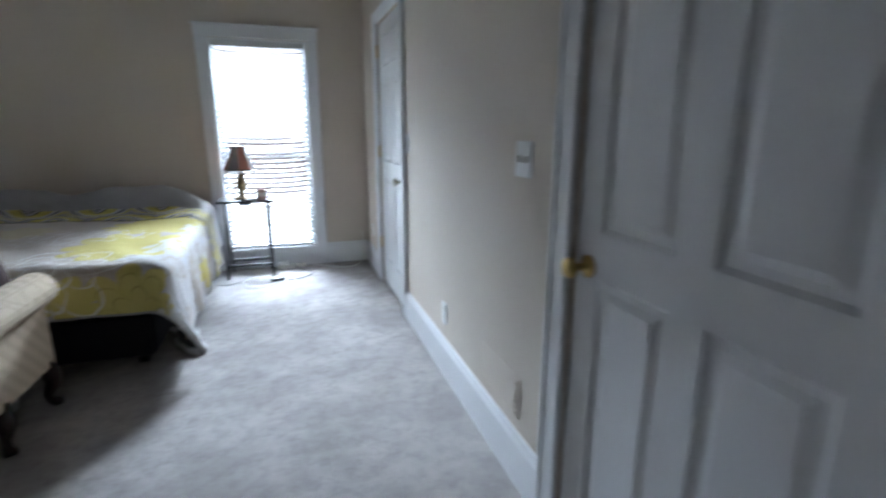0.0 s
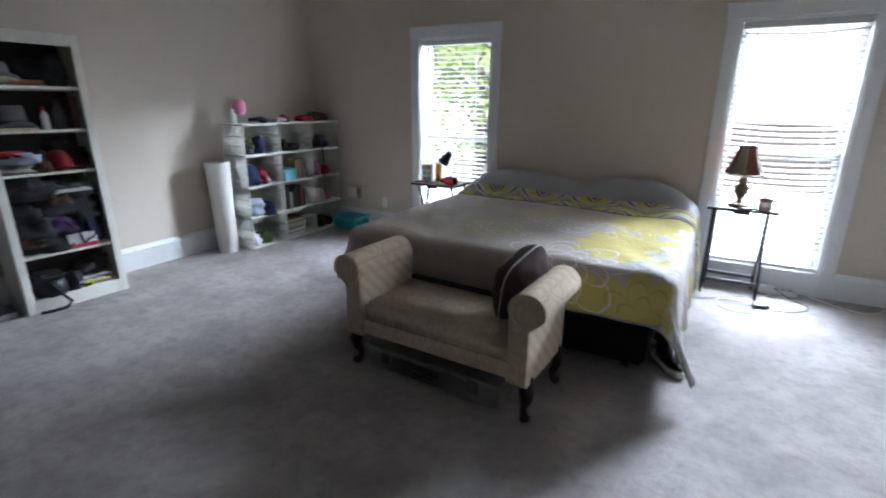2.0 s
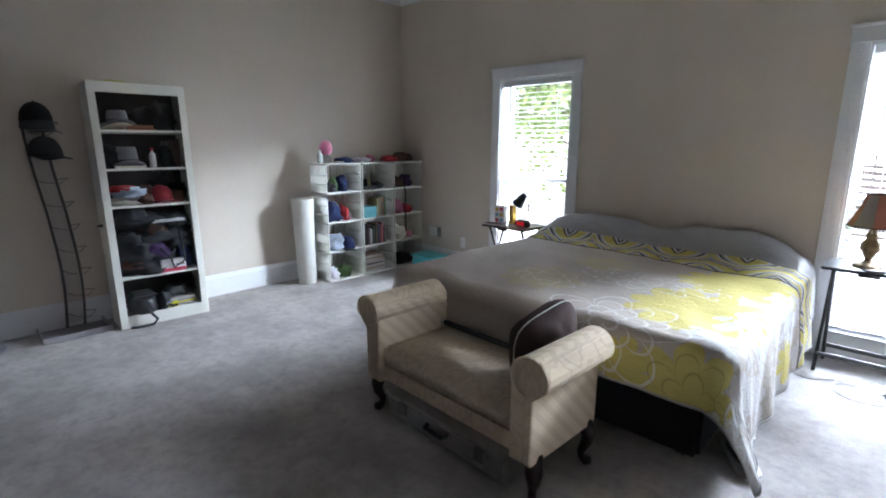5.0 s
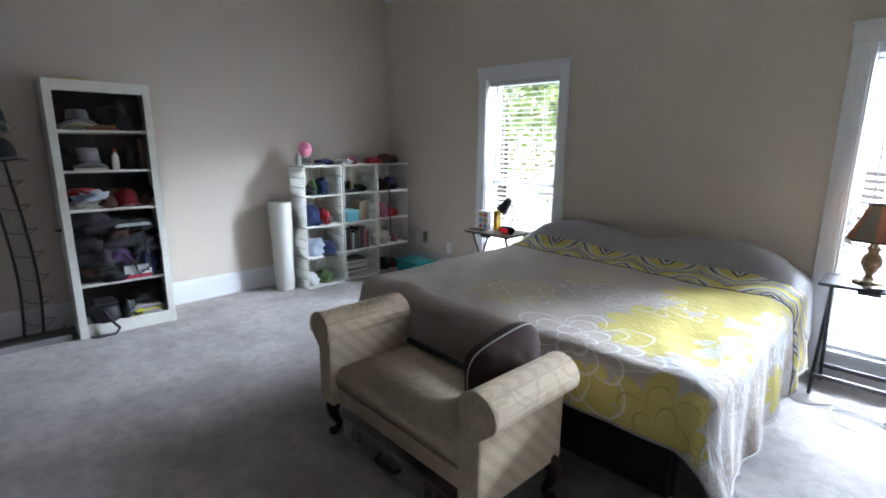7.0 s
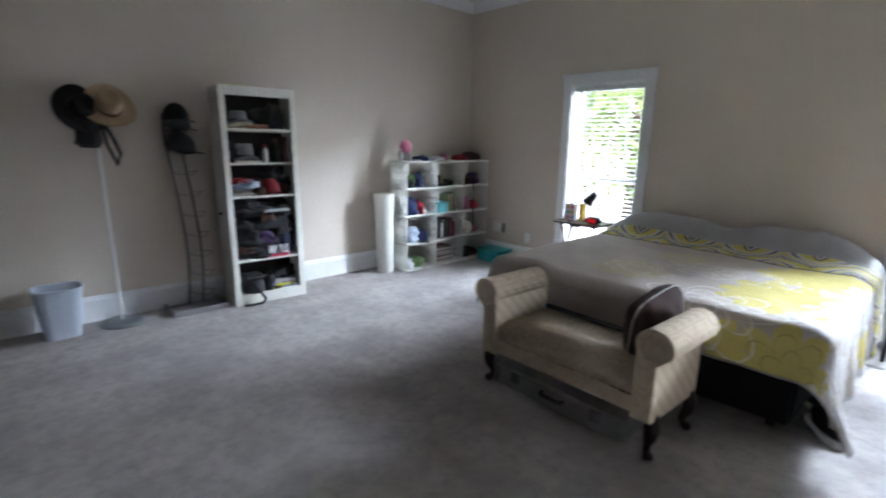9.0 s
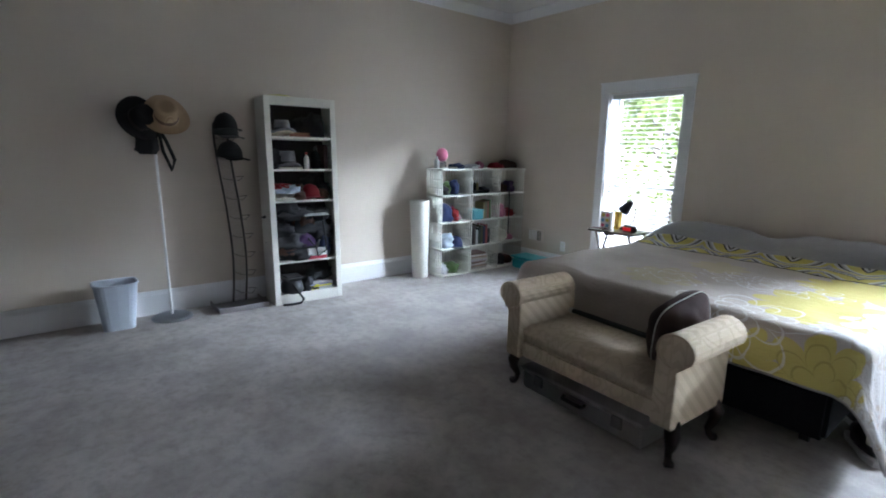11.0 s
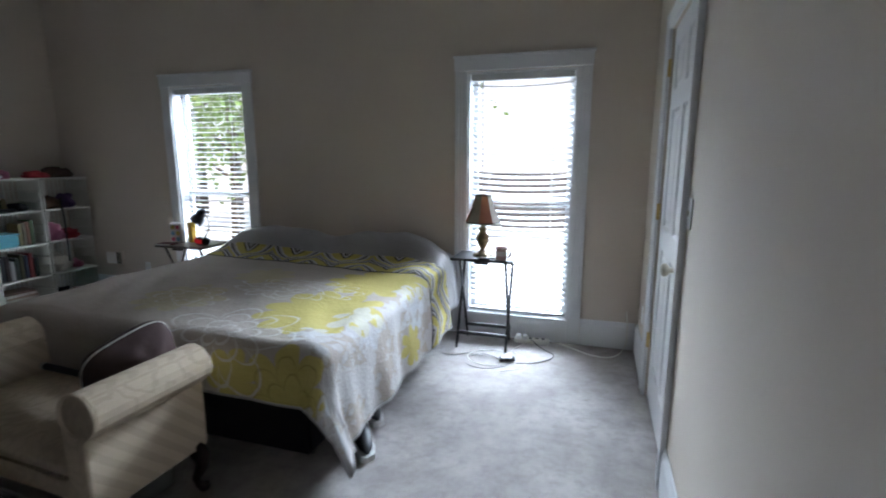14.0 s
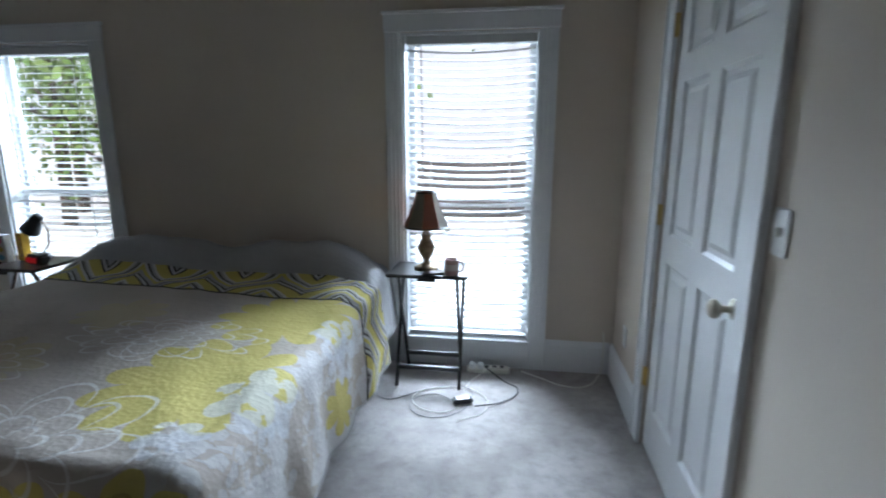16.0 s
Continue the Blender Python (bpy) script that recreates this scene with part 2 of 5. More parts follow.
corners = [wpt(XL, 0), (-3.83, SOUTH), (1.7, SOUTH), (1.7, 6.015)]
for i in range(4):
    crown(corners[i], corners[(i + 1) % 4])
CW = .098
CD_ = .09
baseboard(wpt(.877, 0), wpt(WC[1] + HW + CW + .002, 0))
baseboard(wpt(WC[1] - HW - CW - .002, 0), wpt(WC[0] + HW + CW + .002, 0))
baseboard(wpt(WC[0] - HW - CW - .002, 0), wpt(XL, 0))
baseboard(wpt(XL, -.018), wpt(XL, SOUTH - 6.015))
baseboard((1.7, D2[1] + CD_ + .002), (1.7, 6.015))
baseboard((1.7, D1[1] + CD_ + .002), (1.7, D2[0] - CD_ - .002))
baseboard((1.7, SOUTH), (1.7, D1[0] - CD_ - .002))


# ---- windows and blinds ----
def window(i, xc):
    w = thing("window_%d" % i, W(xc, 0, 0), "tall white double-hung window with wide casing", "window", kind="structure")
    side = [(-HW - CW, -HW), (HW, HW + CW)]
    for a, b in side:
        bm = B1(a, -.022, 0, b, 0, ZT + .004, bev=.004)
        for s in (.25, .5, .75):
            box(bm, a + CW * s - .008, -.026, .2, a + CW * s + .008, -.02, ZT, bev=.003)
        part("casing", bm, TRIM, w)
    bm = B1(-HW - CW - .006, -.026, ZT + .004, HW + CW + .006, 0, ZT + .095, bev=.004)
    box(bm, -HW - CW - .016, -.034, ZT + .095, HW + CW + .016, 0, ZT + .112, bev=.004)
    part("head_casing", bm, TRIM, w)
    part("apron", B1(-HW, -.018, 0, HW, 0, ZB - .004, bev=.003), TRIM, w)
    part("window_sill", B1(-HW, -.02, ZB - .004, HW, .155, ZB + .012, bev=.004), TRIM, w)
    for sgn in (-1, 1):
        part("jamb", B1(sgn * HW - .012 if sgn > 0 else -HW, .0, ZB + .012, HW if sgn > 0 else -HW + .012, .158, ZT - .012), TRIM, w)
    part("jamb_head", B1(-HW, 0, ZT - .012, HW, .158, ZT), TRIM, w)
    zm = 1.06
    for z0, z1, y in ((ZB + .012, zm + .02, .095), (zm - .02, ZT - .012, .125)):
        f = bmesh.new()
        for a, b, c, d in ((-HW + .012, z0, -HW + .052, z1), (HW - .052, z0, HW - .012, z1), (-HW + .052, z0, HW - .052, z0 + .045), (-HW + .052, z1 - .04, HW - .052, z1)):
            box(f, a, y, b, c, y + .028, d, bev=.003)
        fr = part("window_frame", f, TRIM, w)
        pn = part("pane", B1(-HW + .05, y + .011, z0 + .043, HW - .05, y + .016, z1 - .038), GLASS, fr)
        pn.visible_shadow = False
    return w


def blind(xc, tilt, sag, bottom):
    b = thing("window_blind", W(xc, .045, 0), "white horizontal slatted blind, lowered with open slats", "blind", group="window blinds")
    h = HW - .018
    part("headrail", B1(-h, -.028, ZT - .06, h, .028, ZT - .014, bev=.004), BLIND, b)
    me = None
    n = int((ZT - .085 - bottom) / .044)
    for i in range(n):
        z = ZT - .085 - i * .044
        dz = sag * math.exp(-i * .35)
        if me is None or dz > .002:
            bm = bmesh.new()
            pts = []
            for s in range(13):
                x = -h + .004 + (2 * h - .008) * s / 12
                zz = dz * (1 - (x / h) ** 2)
                ring = []
                for u, v in ((-.024, -.0015), (-.012, .001), (0, .002), (.012, .001), (.024, -.0015), (.012, -.0012), (0, -.0004), (-.012, -.0012)):
                    ring.append(bm.verts.new((x, u, v + zz)))
                pts.append(ring)
            for a, c in zip(pts, pts[1:]):
                for j in range(8):
                    bm.faces.new((a[j], a[(j + 1) % 8], c[(j + 1) % 8], c[j]))
            bm.faces.new(pts[0][::-1])
            bm.faces.new(pts[-1])
            s = part("slat", bm, BLIND, b)
            if dz <= .002:
                me = s.data
        else:
            s = new("slat", me)
            s.parent = b
        s.matrix_basis = pose(0, 0, z, tilt + random.uniform(-2, 2))
    part("bottom_rail", B1(-h, -.024, bottom - .02, h, .024, bottom, bev=.004), BLIND, b)
    for x in (-h * .62, h * .62):
        for y in (-.026, .026):
            part("ladder_cord", T1([(x, y, bottom), (x, y, ZT - .06)], .0013, 5), WHITEP, b)
    part("tilt_wand", T1([(-h + .09, -.036, ZT - .06), (-h + .095, -.04, ZT - .45), (-h + .1, -.042, 1.12)], .004, 6), plain("grey_wand", (.25, .25, .26), .4), b, "thin grey tilt wand")
    part("pull_cord", T1([(h - .13, -.036, ZT - .06), (h - .13, -.038, .75)], .0022, 5), WHITEP, b)
    return b


window(1, WC[0])
window(2, WC[1])
blind(WC[0], 10, .0, ZB + .04)
blind(WC[1], 22, -.02, ZB + .04)


# ---- doors in the east wall ----
def door(i, y0, y1, hinge_far, knob_mat, label):
    """A six-panel door shut in its casing; the room lies towards -x."""
    d = thing("door_%d" % i, pose(1.7, 0, 0), label, "door", kind="structure")
    c = CD_
    for a, b in ((y0 - c, y0), (y1, y1 + c)):
        bm = B1(-.02, a, 0, 0, b, DH + c, bev=.004)
        box(bm, -.026, a + (.0 if a < y0 else c - .018), 0, -.019, a + (.018 if a < y0 else c), DH + c, bev=.003)
        part("casing", bm, TRIM, d)
    part("head_casing", B1(-.02, y0, DH, 0, y1, DH + c, bev=.004), TRIM, d)
    w = y1 - y0
    x0, x1 = .012, .047
    bm = bmesh.new()
    st, ms = .105 * w / .81, .10
    zs = [.008, .22, .90, 1.02, 1.62, 1.72, 1.94, DH - .006]
    py = [y0 + .004, y0 + st, y0 + w / 2 - ms / 2, y0 + w / 2 + ms / 2, y1 - st, y1 - .004]
    box(bm, x0, py[0], zs[0], x1, py[1], zs[7])
    box(bm, x0, py[4], zs[0], x1, py[5], zs[7])
    for a, b in ((0, 1), (2, 3), (4, 5), (6, 7)):
        box(bm, x0, py[1], zs[a], x1, py[4], zs[b])
    for a, b in ((1, 2), (3, 4), (5, 6)):
        box(bm, x0, py[2], zs[a], x1, py[3], zs[b])
    leaf = part("door_leaf", bm, TRIM, d)
    for a, b in ((1, 2), (3, 4), (5, 6)):
        for u, v in ((1, 2), (3, 4)):
            ym, zm = (py[u] + py[v]) / 2, (zs[a] + zs[b]) / 2
            hw, hz = (py[v] - py[u]) / 2, (zs[b] - zs[a]) / 2
            q = bmesh.new()
            loops = []
            for ins, xx in ((0, x0 + .001), (.012, x0 + .011), (.03, x0 + .011), (.05, x0 + .003)):
                loops.append([q.verts.new((xx, ym + sy * (hw - ins), zm + sz * (hz - ins))) for sy, sz in ((-1, -1), (1, -1), (1, 1), (-1, 1))])
            for la, lb in zip(loops, loops[1:]):
                for j in range(4):
                    q.faces.new((la[j], lb[j], lb[(j + 1) % 4], la[(j + 1) % 4]))
            q.faces.new(loops[-1][::-1])
            part("panel", q, TRIM, leaf)
    ky = y0 + .062 if hinge_far else y1 - .062
    kn = lathe([(.031, 0), (.031, .006), (.024, .010), (.011, .014), (.010, .034), (.016, .040), (.027, .050), (.029, .060), (.025, .068), (.012, .073), (.001, .074)], 20)
    part("door_knob", kn, knob_mat, d, "polished metal door knob", True, pose(x0, ky, .92, 0, -90, 0))
    hy = y1 if hinge_far else y0
    for z in (.345, 1.09, 1.845):
        bm = T1([(-.006, hy, z - .045), (-.006, hy, z + .045)], .007, 8)
        box(bm, -.001, hy - .022, z - .042, .0025, hy + .004, z + .042)
        part("hinge", bm, BRASS, d, "brass hinge")
    part("jamb_stop", B1(.05, y0, 0, .15, y1, DH), TRIM, d)
    return d


door(1, D1[0], D1[1], False, BRASS, "white six-panel door with brass knob, shut")
door(2, D2[0], D2[1], True, NICKEL, "white six-panel closet door with nickel knob, shut")


def plate(name, y, z, gangs, label, kind, m=None):
    s = thing(name, m or pose(1.7, y, z), label, kind)
    w = .035 + .023 * (gangs - 1)
    part("cover_plate", B1(-.006, -w, -.058, 0, w, .058, bev=.003, seg=2), WHITEP, s)
    for i in range(gangs):
        o = (i - (gangs - 1) / 2) * .046
        if "outlet" in name:
            for zz in (-.024, .024):
                part("socket", B1(-.008, o - .016, zz - .014, -.005, o + .016, zz + .014, bev=.002), CREAMP, s)
        else:
            part("toggle", B1(-.016, o - .005, -.010, -.005, o + .005, .012, bev=.002), CREAMP, s)
    return s


plate("light_switch", 4.325, 1.18, 1, "white light switch plate beside the closet door", "switch")
plate("light_switch", 2.73, 1.18, 2, "white double light switch plate on the wall", "switch")
plate("wall_outlet", 3.566, .34, 1, "white wall outlet above the baseboard", "outlet")
plate("wall_outlet", 5.72, .36, 1, "white wall outlet with a cord plugged in", "outlet")
plate("wall_outlet", 0, 0, 1, "white wall outlet beside the window", "outlet", W(-3.64, 0, .31, 0, 0, 90))
v = thing("wall_vent", pose(1.7, 2.87, .32), "beige painted return-air grille low on the wall", "vent")
part("frame", B1(-.006, -.18, -.07, 0, .18, .09, bev=.003), WALL, v)
for i in range(6):
    part("louvre", B1(-.010, -.16, -.055 + i * .023, -.004, .16, -.043 + i * .023, bev=.002), WALL, v)
v = thing("wall_vent", W(-4.06, 0, .385), "beige metal floor-level wall vent, half open", "vent")
part("frame", B1(-.12, -.009, -.075, .12, 0, .075, bev=.003), WALL, v)
for i in range(9):
    part("louvre", B1(-.10 + i * .022, -.013, -.058, -.09 + i * .022, -.007, .058), BLACKM if i > 5 else TRIM, v)


# ---- outside ----
k = Mat("pale_paving", .9)
k.color(k.mix(k.noise(.8, 4), (.42, .42, .40), (.55, .55, .53)))
structure("ground", prism(bmesh.new(), [(-400, 6.6), (400, 6.6), (400, 700), (-400, 700)], -.75, -.6), k.m, "pale sunlit paving outside the windows", "ground")
# added glowing panel: makes the sky between the slats burn out white
k = Mat("glowing_sky_panel", 1.0, 0, 0)
k.color((.02, .02, .02))
k.b.inputs["Emission Color"].default_value = (.93, .97, 1, 1)
k.b.inputs["Emission Strength"].default_value = .8
structure("backdrop", B1(-260, 190, -1, 260, 190.5, 120), k.m, "glowing white panel added for the overexposed sky low over the horizon", "backdrop")
k = Mat("foliage", .7)
k.color(k.mix(k.noise(3, 3), (.08, .15, .03), (.20, .27, .07)))
k.b.inputs["Transmission Weight"].default_value = 0
LEAF = k.m
BARK = plain("bark", (.09, .07, .05), .9, 0, 14, .3, .5)


def tree(x, y, h, seed):
    """A tapered trunk with limbs and a loose crown of small leaf clumps."""
    rng = random.Random(seed)
    t = thing("tree", pose(x, y, -.6), "leafy green garden tree outside the window", "tree", group="garden trees")
    trunk = bmesh.new()
    tube(trunk, [(0, 0, 0), (.05, .02, h * .3), (-.04, .06, h * .6), (.02, 0, h * .85)], [.16, .13, .09, .04], 8)
    ends = []
    for i in range(9):
        a, z = rng.uniform(0, 6.28), h * rng.uniform(.2, .8)
        L = h * rng.uniform(.22, .4)
        e = Vector((math.cos(a) * L, math.sin(a) * L, z + L * .5))
        tube(trunk, [(0, 0, z), e * .5 + Vector((0, 0, z * .5)), e], [.05, .035, .012], 5)
        ends.append(e)
    part("trunk", trunk, BARK, t)
    verts, faces = [], []
    for i in range(2600):
        e = rng.choice(ends)
        c = e + Vector((rng.gauss(0, 1), rng.gauss(0, 1), rng.gauss(-.1, .8))) * h * .13
        u = Vector((rng.uniform(-1, 1), rng.uniform(-1, 1), rng.uniform(-1, 1))).normalized() * rng.uniform(.06, .13)
        w = u.cross(Vector((rng.uniform(-1, 1), rng.uniform(-1, 1), rng.uniform(-1, 1)))).normalized() * u.length * .55
        n = len(verts)
        verts += [c - u, c + w, c + u, c - w]
        faces.append((n, n + 1, n + 2, n + 3))
    me = bpy.data.meshes.new("crown")
    me.from_pydata(verts, [], faces)
    me.materials.append(LEAF)
    cr = new("crown", me)
    cr.parent = t


for i, (x, y, h) in enumerate(((-7.2, 12.5, 5.5), (-5.4, 13.8, 6.5), (-9.5, 13.5, 6.5), (-3.9, 12.0, 4.6), (-11.5, 16, 8), (-6.6, 17, 8))):
    tree(x, y, h, i)
# made-up wall; it darkens the band where the sash rails lie in shade
hw = thing("garden_wall", pose(1.2, 16, -.6), "low grey-brown wall added far outside for the dark band across the window", "garden wall", kind="structure")
part("wall", B1(-3.4, 0, 0, 5.5, .25, 1.55), plain("grey_brown_wall", (.10, .09, .085), .9, 0, 3, .3, .3), hw)
part("coping", B1(-3.45, -.03, 1.55, 5.55, .28, 1.62, bev=.01), plain("coping_stone", (.3, .29, .28), .9, 0, 3, .2, .2), hw)


# ---- bed ----
BX0, BX1, BY0, BY1, BZ = -2.40, -.55, -1.95, -.03, .60
RIGHT, FOOT, LEFT = .51, .30, .30

k = Mat("printed_quilt", .85, 0, .15)
uvn = k.add("UVMap")
sep = k.add("SeparateXYZ")
k.t.links.new(uvn.outputs[0], sep.inputs[0])
wob = k.add("TexNoise")
wob.inputs["Scale"].default_value, wob.inputs["Detail"].default_value = 5.0, 2
k.t.links.new(uvn.outputs[0], wob.inputs["Vector"])
U = k.math('ADD', sep.outputs[0], k.math('MULTIPLY', k.math('SUBTRACT', wob.outputs[0], .5), .06))
V = k.math('ADD', sep.outputs[1], k.math('MULTIPLY', k.math('SUBTRACT', wob.outputs[0], .5), -.06))


def flower(cx, cy, R, n, turn, line=0.0, wide=1.0, deep=.22):
    """A mask: a flower of n petals, filled, or as an outline of that width."""
    dx, dy = k.math('SUBTRACT', U, cx), k.math('DIVIDE', k.math('SUBTRACT', V, cy), wide)
    r = k.math('POWER', k.math('ADD', k.math('MULTIPLY', dx, dx), k.math('MULTIPLY', dy, dy)), .5)
    a = k.math('ARCTAN2', dy, dx)
    pet = k.math('ABSOLUTE', k.math('SINE', k.math('ADD', k.math('MULTIPLY', a, n / 2), turn)))
    edge = k.math('MULTIPLY', k.math('ADD', k.math('MULTIPLY', k.math('POWER', pet, .6), deep), 1 - deep), R)
    if line:
        return k.math('LESS_THAN', k.math('ABSOLUTE', k.math('SUBTRACT', r, edge)), line)
    return k.math('LESS_THAN', r, edge)


def any_of(masks):
    out = masks[0]
    for q in masks[1:]:
        out = k.math('MAXIMUM', out, q)
    return out


fine = k.noise(3, 4)
base = k.mix(k.ramp(fine, .3, .7), (.39, .335, .29), (.45, .39, .34))
YEL, PALE, TAUPE = (.50, .42, .13), (.55, .57, .60), (.24, .20, .17)
yellow = any_of([flower(-.75, -1.55, .34, 11, .3, deep=.34), flower(-.72, -.92, .33, 12, 1.1, deep=.34), flower(-.60, -2.25, .27, 9, .2, deep=.38),
                 flower(-.90, -2.16, .13, 6, .8, deep=.4), flower(-.18, -1.12, .13, 7, .3, deep=.5)])
pale = any_of([flower(-.50, -1.60, .17, 7, .9, deep=.45), flower(-.40, -1.02, .17, 8, .2, deep=.45), flower(-.30, -2.36, .24, 8, .5, deep=.4), flower(-.62, -1.86, .10, 6, .5, deep=.5)])
lines = any_of([flower(-1.10, -1.22, r, n, s, .006, w, .55) for r, n, s, w in ((.36, 9, .3, .55), (.27, 7, 1, .6), (.18, 8, .2, .6), (.10, 6, .6, .7), (.42, 11, .9, .5))]
               + [flower(-1.02, -1.96, r, n, s, .007, 1, .55) for r, n, s in ((.36, 7, 1.3), (.27, 8, .2), (.18, 6, .9), (.09, 5, .4))]
               + [flower(-1.58, -1.55, r, n, s, .005, .7, .55) for r, n, s in ((.22, 8, .3), (.13, 6, 1.0))]
               + [flower(-.30, -2.36, r, 8, .5, .006, 1, .5) for r in (.10, .17)])
brown = any_of([flower(-.60, -2.25, r, n, s, .005, 1, .5) for r, n, s in ((.21, 8, .9), (.13, 6, .2))] + [flower(-.30, -2.36, .24, 8, .5, .005, 1, .4)])
# the drop towards the window is scribbled over with pale petals
scrib = k.add("TexVoronoi")
scrib.feature = 'DISTANCE_TO_EDGE'
scrib.inputs["Scale"].default_value = 13
k.t.links.new(uvn.outputs[0], scrib.inputs["Vector"])
petal = k.math('GREATER_THAN', k.math('ADD', k.noise(5, 4, "UV"), k.math('MULTIPLY', scrib.outputs["Distance"], .5)), .54)
mott = k.math('GREATER_THAN', k.noise(14, 3, "UV"), .42)
edge_u = k.ramp(k.math('ADD', U, k.math('MULTIPLY', k.noise(2.5, 3, "UV"), .3)), -.50, -.36)
col = k.mix(k.math('MULTIPLY', edge_u, k.math('MULTIPLY', petal, .45)), base, PALE)
faint = any_of([flower(-1.62, -1.58, .25, 9, .2, deep=.4), flower(-1.5, -1.0, .2, 8, .8, deep=.4)])
col = k.mix(k.math('MULTIPLY', faint, .3), col, YEL)
col = k.mix(k.math('MULTIPLY', yellow, .95), col, YEL)
col = k.mix(k.math('MULTIPLY', pale, k.math('MULTIPLY', mott, .6)), col, PALE)
col = k.mix(k.math('MULTIPLY', lines, .62), col, (.68, .68, .67))
col = k.mix(k.math('MULTIPLY', brown, .5), col, (.25, .19, .06))
# folded-back head end: chevron stripes of the reverse side
zig = k.math('MULTIPLY', k.math('PINGPONG', k.math('ADD', sep.outputs[0], 3.0), .22), .85)
ph = k.math('FRACT', k.math('MULTIPLY', k.math('SUBTRACT', k.math('ADD', sep.outputs[1], 2.0), zig), 4.6))
cr = k.add("ValToRGB")
cr.color_ramp.interpolation = 'CONSTANT'
stops = ((0, YEL), (.30, (.07, .06, .055)), (.36, (.5, .48, .46)), (.44, (.07, .06, .055)), (.50, (.36, .34, .33)), (.62, YEL), (.72, (.5, .48, .46)), (.80, (.07, .06, .055)), (.86, (.36, .34, .33)), (.93, (.55, .54, .5)))
els = cr.color_ramp.elements
while len(els) < len(stops):
    els.new(.5)
for e, (p, c) in zip(els, stops):
    e.position, e.color = p, (*c, 1)
k.t.links.new(ph, cr.inputs[0])
fold = k.math('SUBTRACT', sep.outputs[1], k.math('ADD', k.math('MULTIPLY', sep.outputs[0], -.085), k.math('ADD', -.727, k.math('MULTIPLY', k.math('MAXIMUM', k.math('ADD', sep.outputs[0], .60), 0), -.16))))
col = k.mix(k.math('GREATER_THAN', fold, 0), col, cr.outputs[0])
col = k.mix(k.math('LESS_THAN', k.math('ABSOLUTE', k.math('SUBTRACT', fold, .004)), .007), col, (.06, .055, .05))
quilt = k.add("TexVoronoi")
quilt.inputs["Scale"].default_value = 55
k.t.links.new(uvn.outputs[0], quilt.inputs["Vector"])
k.color(col).bump(k.math('ADD', k.math('MULTIPLY', quilt.outputs["Distance"], .35), k.math('ADD', k.noise(7, 5, "UV", stretch=(1, 2.2, 1)), k.math('MULTIPLY', k.noise(26, 3, "UV"), .4))), .3, .014)
QUILT = k.m

bed = thing("bed", WF, "wide bed with a black box-spring base and grey sheets", "bed")
part("box_spring", B1(BX0 + .04, BY0 - .05, .10, BX1 - .01, BY1 - .02, .34, bev=.02, seg=2), DARKCLOTH, bed, "black cloth-covered box spring")
for x in (BX0 + .12, BX1 - .12):
    for y in (BY0 + .12, (BY0 + BY1) / 2, BY1 - .12):
        bm = T1([(x, y, .02), (x, y, .11)], .022, 10)
        tube(bm, [(x - .02, y, .025), (x + .02, y, .025)], .025, 12)
        part("leg", bm, BLACKM, bed)
bm = B1(BX0 + .02, BY0 + .02, .335, BX1 - .02, BY1, BZ - .012, bev=.07, seg=4)
part("mattress", bm, GREYSHEET, bed, "mattress in a slate grey sheet", True)


def cloth(u, v, lift=0.0):
    """Where the point (u, v) of a sheet laid on the bed comes to lie."""
    du = max(u - BX1, 0) - max(BX0 - u, 0)
    dv = max(BY0 - v, 0)
    x, y = min(max(u, BX0), BX1), max(v, BY0)
    d = math.hypot(du, dv)
    z = BZ + lift
    if d > 0:
        nx, ny = du / d, -dv / d
        r = .09
        if d < r * 1.57:
            a = d / r
            out, drop = r * math.sin(a) - 0, r * (1 - math.cos(a))
        else:
            rest = d - r * 1.57
            fl = (.10 if abs(du) > dv else .14) + .20 * min(1, abs(du) * dv * 30) + .035 * math.sin((v if abs(du) > dv else u) * 17 + 1.3) * min(1, rest * 4)
            out, drop = r + rest * fl, r + rest * math.sqrt(max(1 - fl * fl, .1))
        x, y, z = x + nx * out, y + ny * out, z - drop
    nz = .020 * noise.noise(Vector((u * 2.1, v * 2.1, 0))) + .013 * noise.noise(Vector((u * 6 + v * 3, v * 2.2, 4)))
    side = noise.noise(Vector((u * 1.3, v * 7, 9))) * .018 * min(1, d * 3)
    z += nz * (1 if d == 0 else .4)
    return Vector((x + side * (1 if abs(du) > dv else .2), y - (side if dv >= abs(du) else 0), max(z, .02)))


def pillow_rise(u, v):
    """How far two pillows lift what lies over them."""
    return sum(.20 * math.exp(-((u - c) / .46) ** 4) * math.exp(-((v + .17) / .17) ** 4) for c in (-1.97, -1.02))


def quilt_at(s, t):
    u = BX0 - LEFT + s * (BX1 + RIGHT - BX0 + LEFT)
    v0, v1 = BY0 - FOOT, -.335 - .05 * s
    v = v0 + t * (v1 - v0)
    f = v - (-.727 - .085 * u - .16 * max(u + .60, 0))
    lift = .012 + (.016 * min(1, f * 18) if f > 0 else 0)
    p = cloth(u, v, lift)
    p.z += pillow_rise(u, v)
    if u > BX1 + .05:
        p.x += lift * .8
    return p, (u, v)


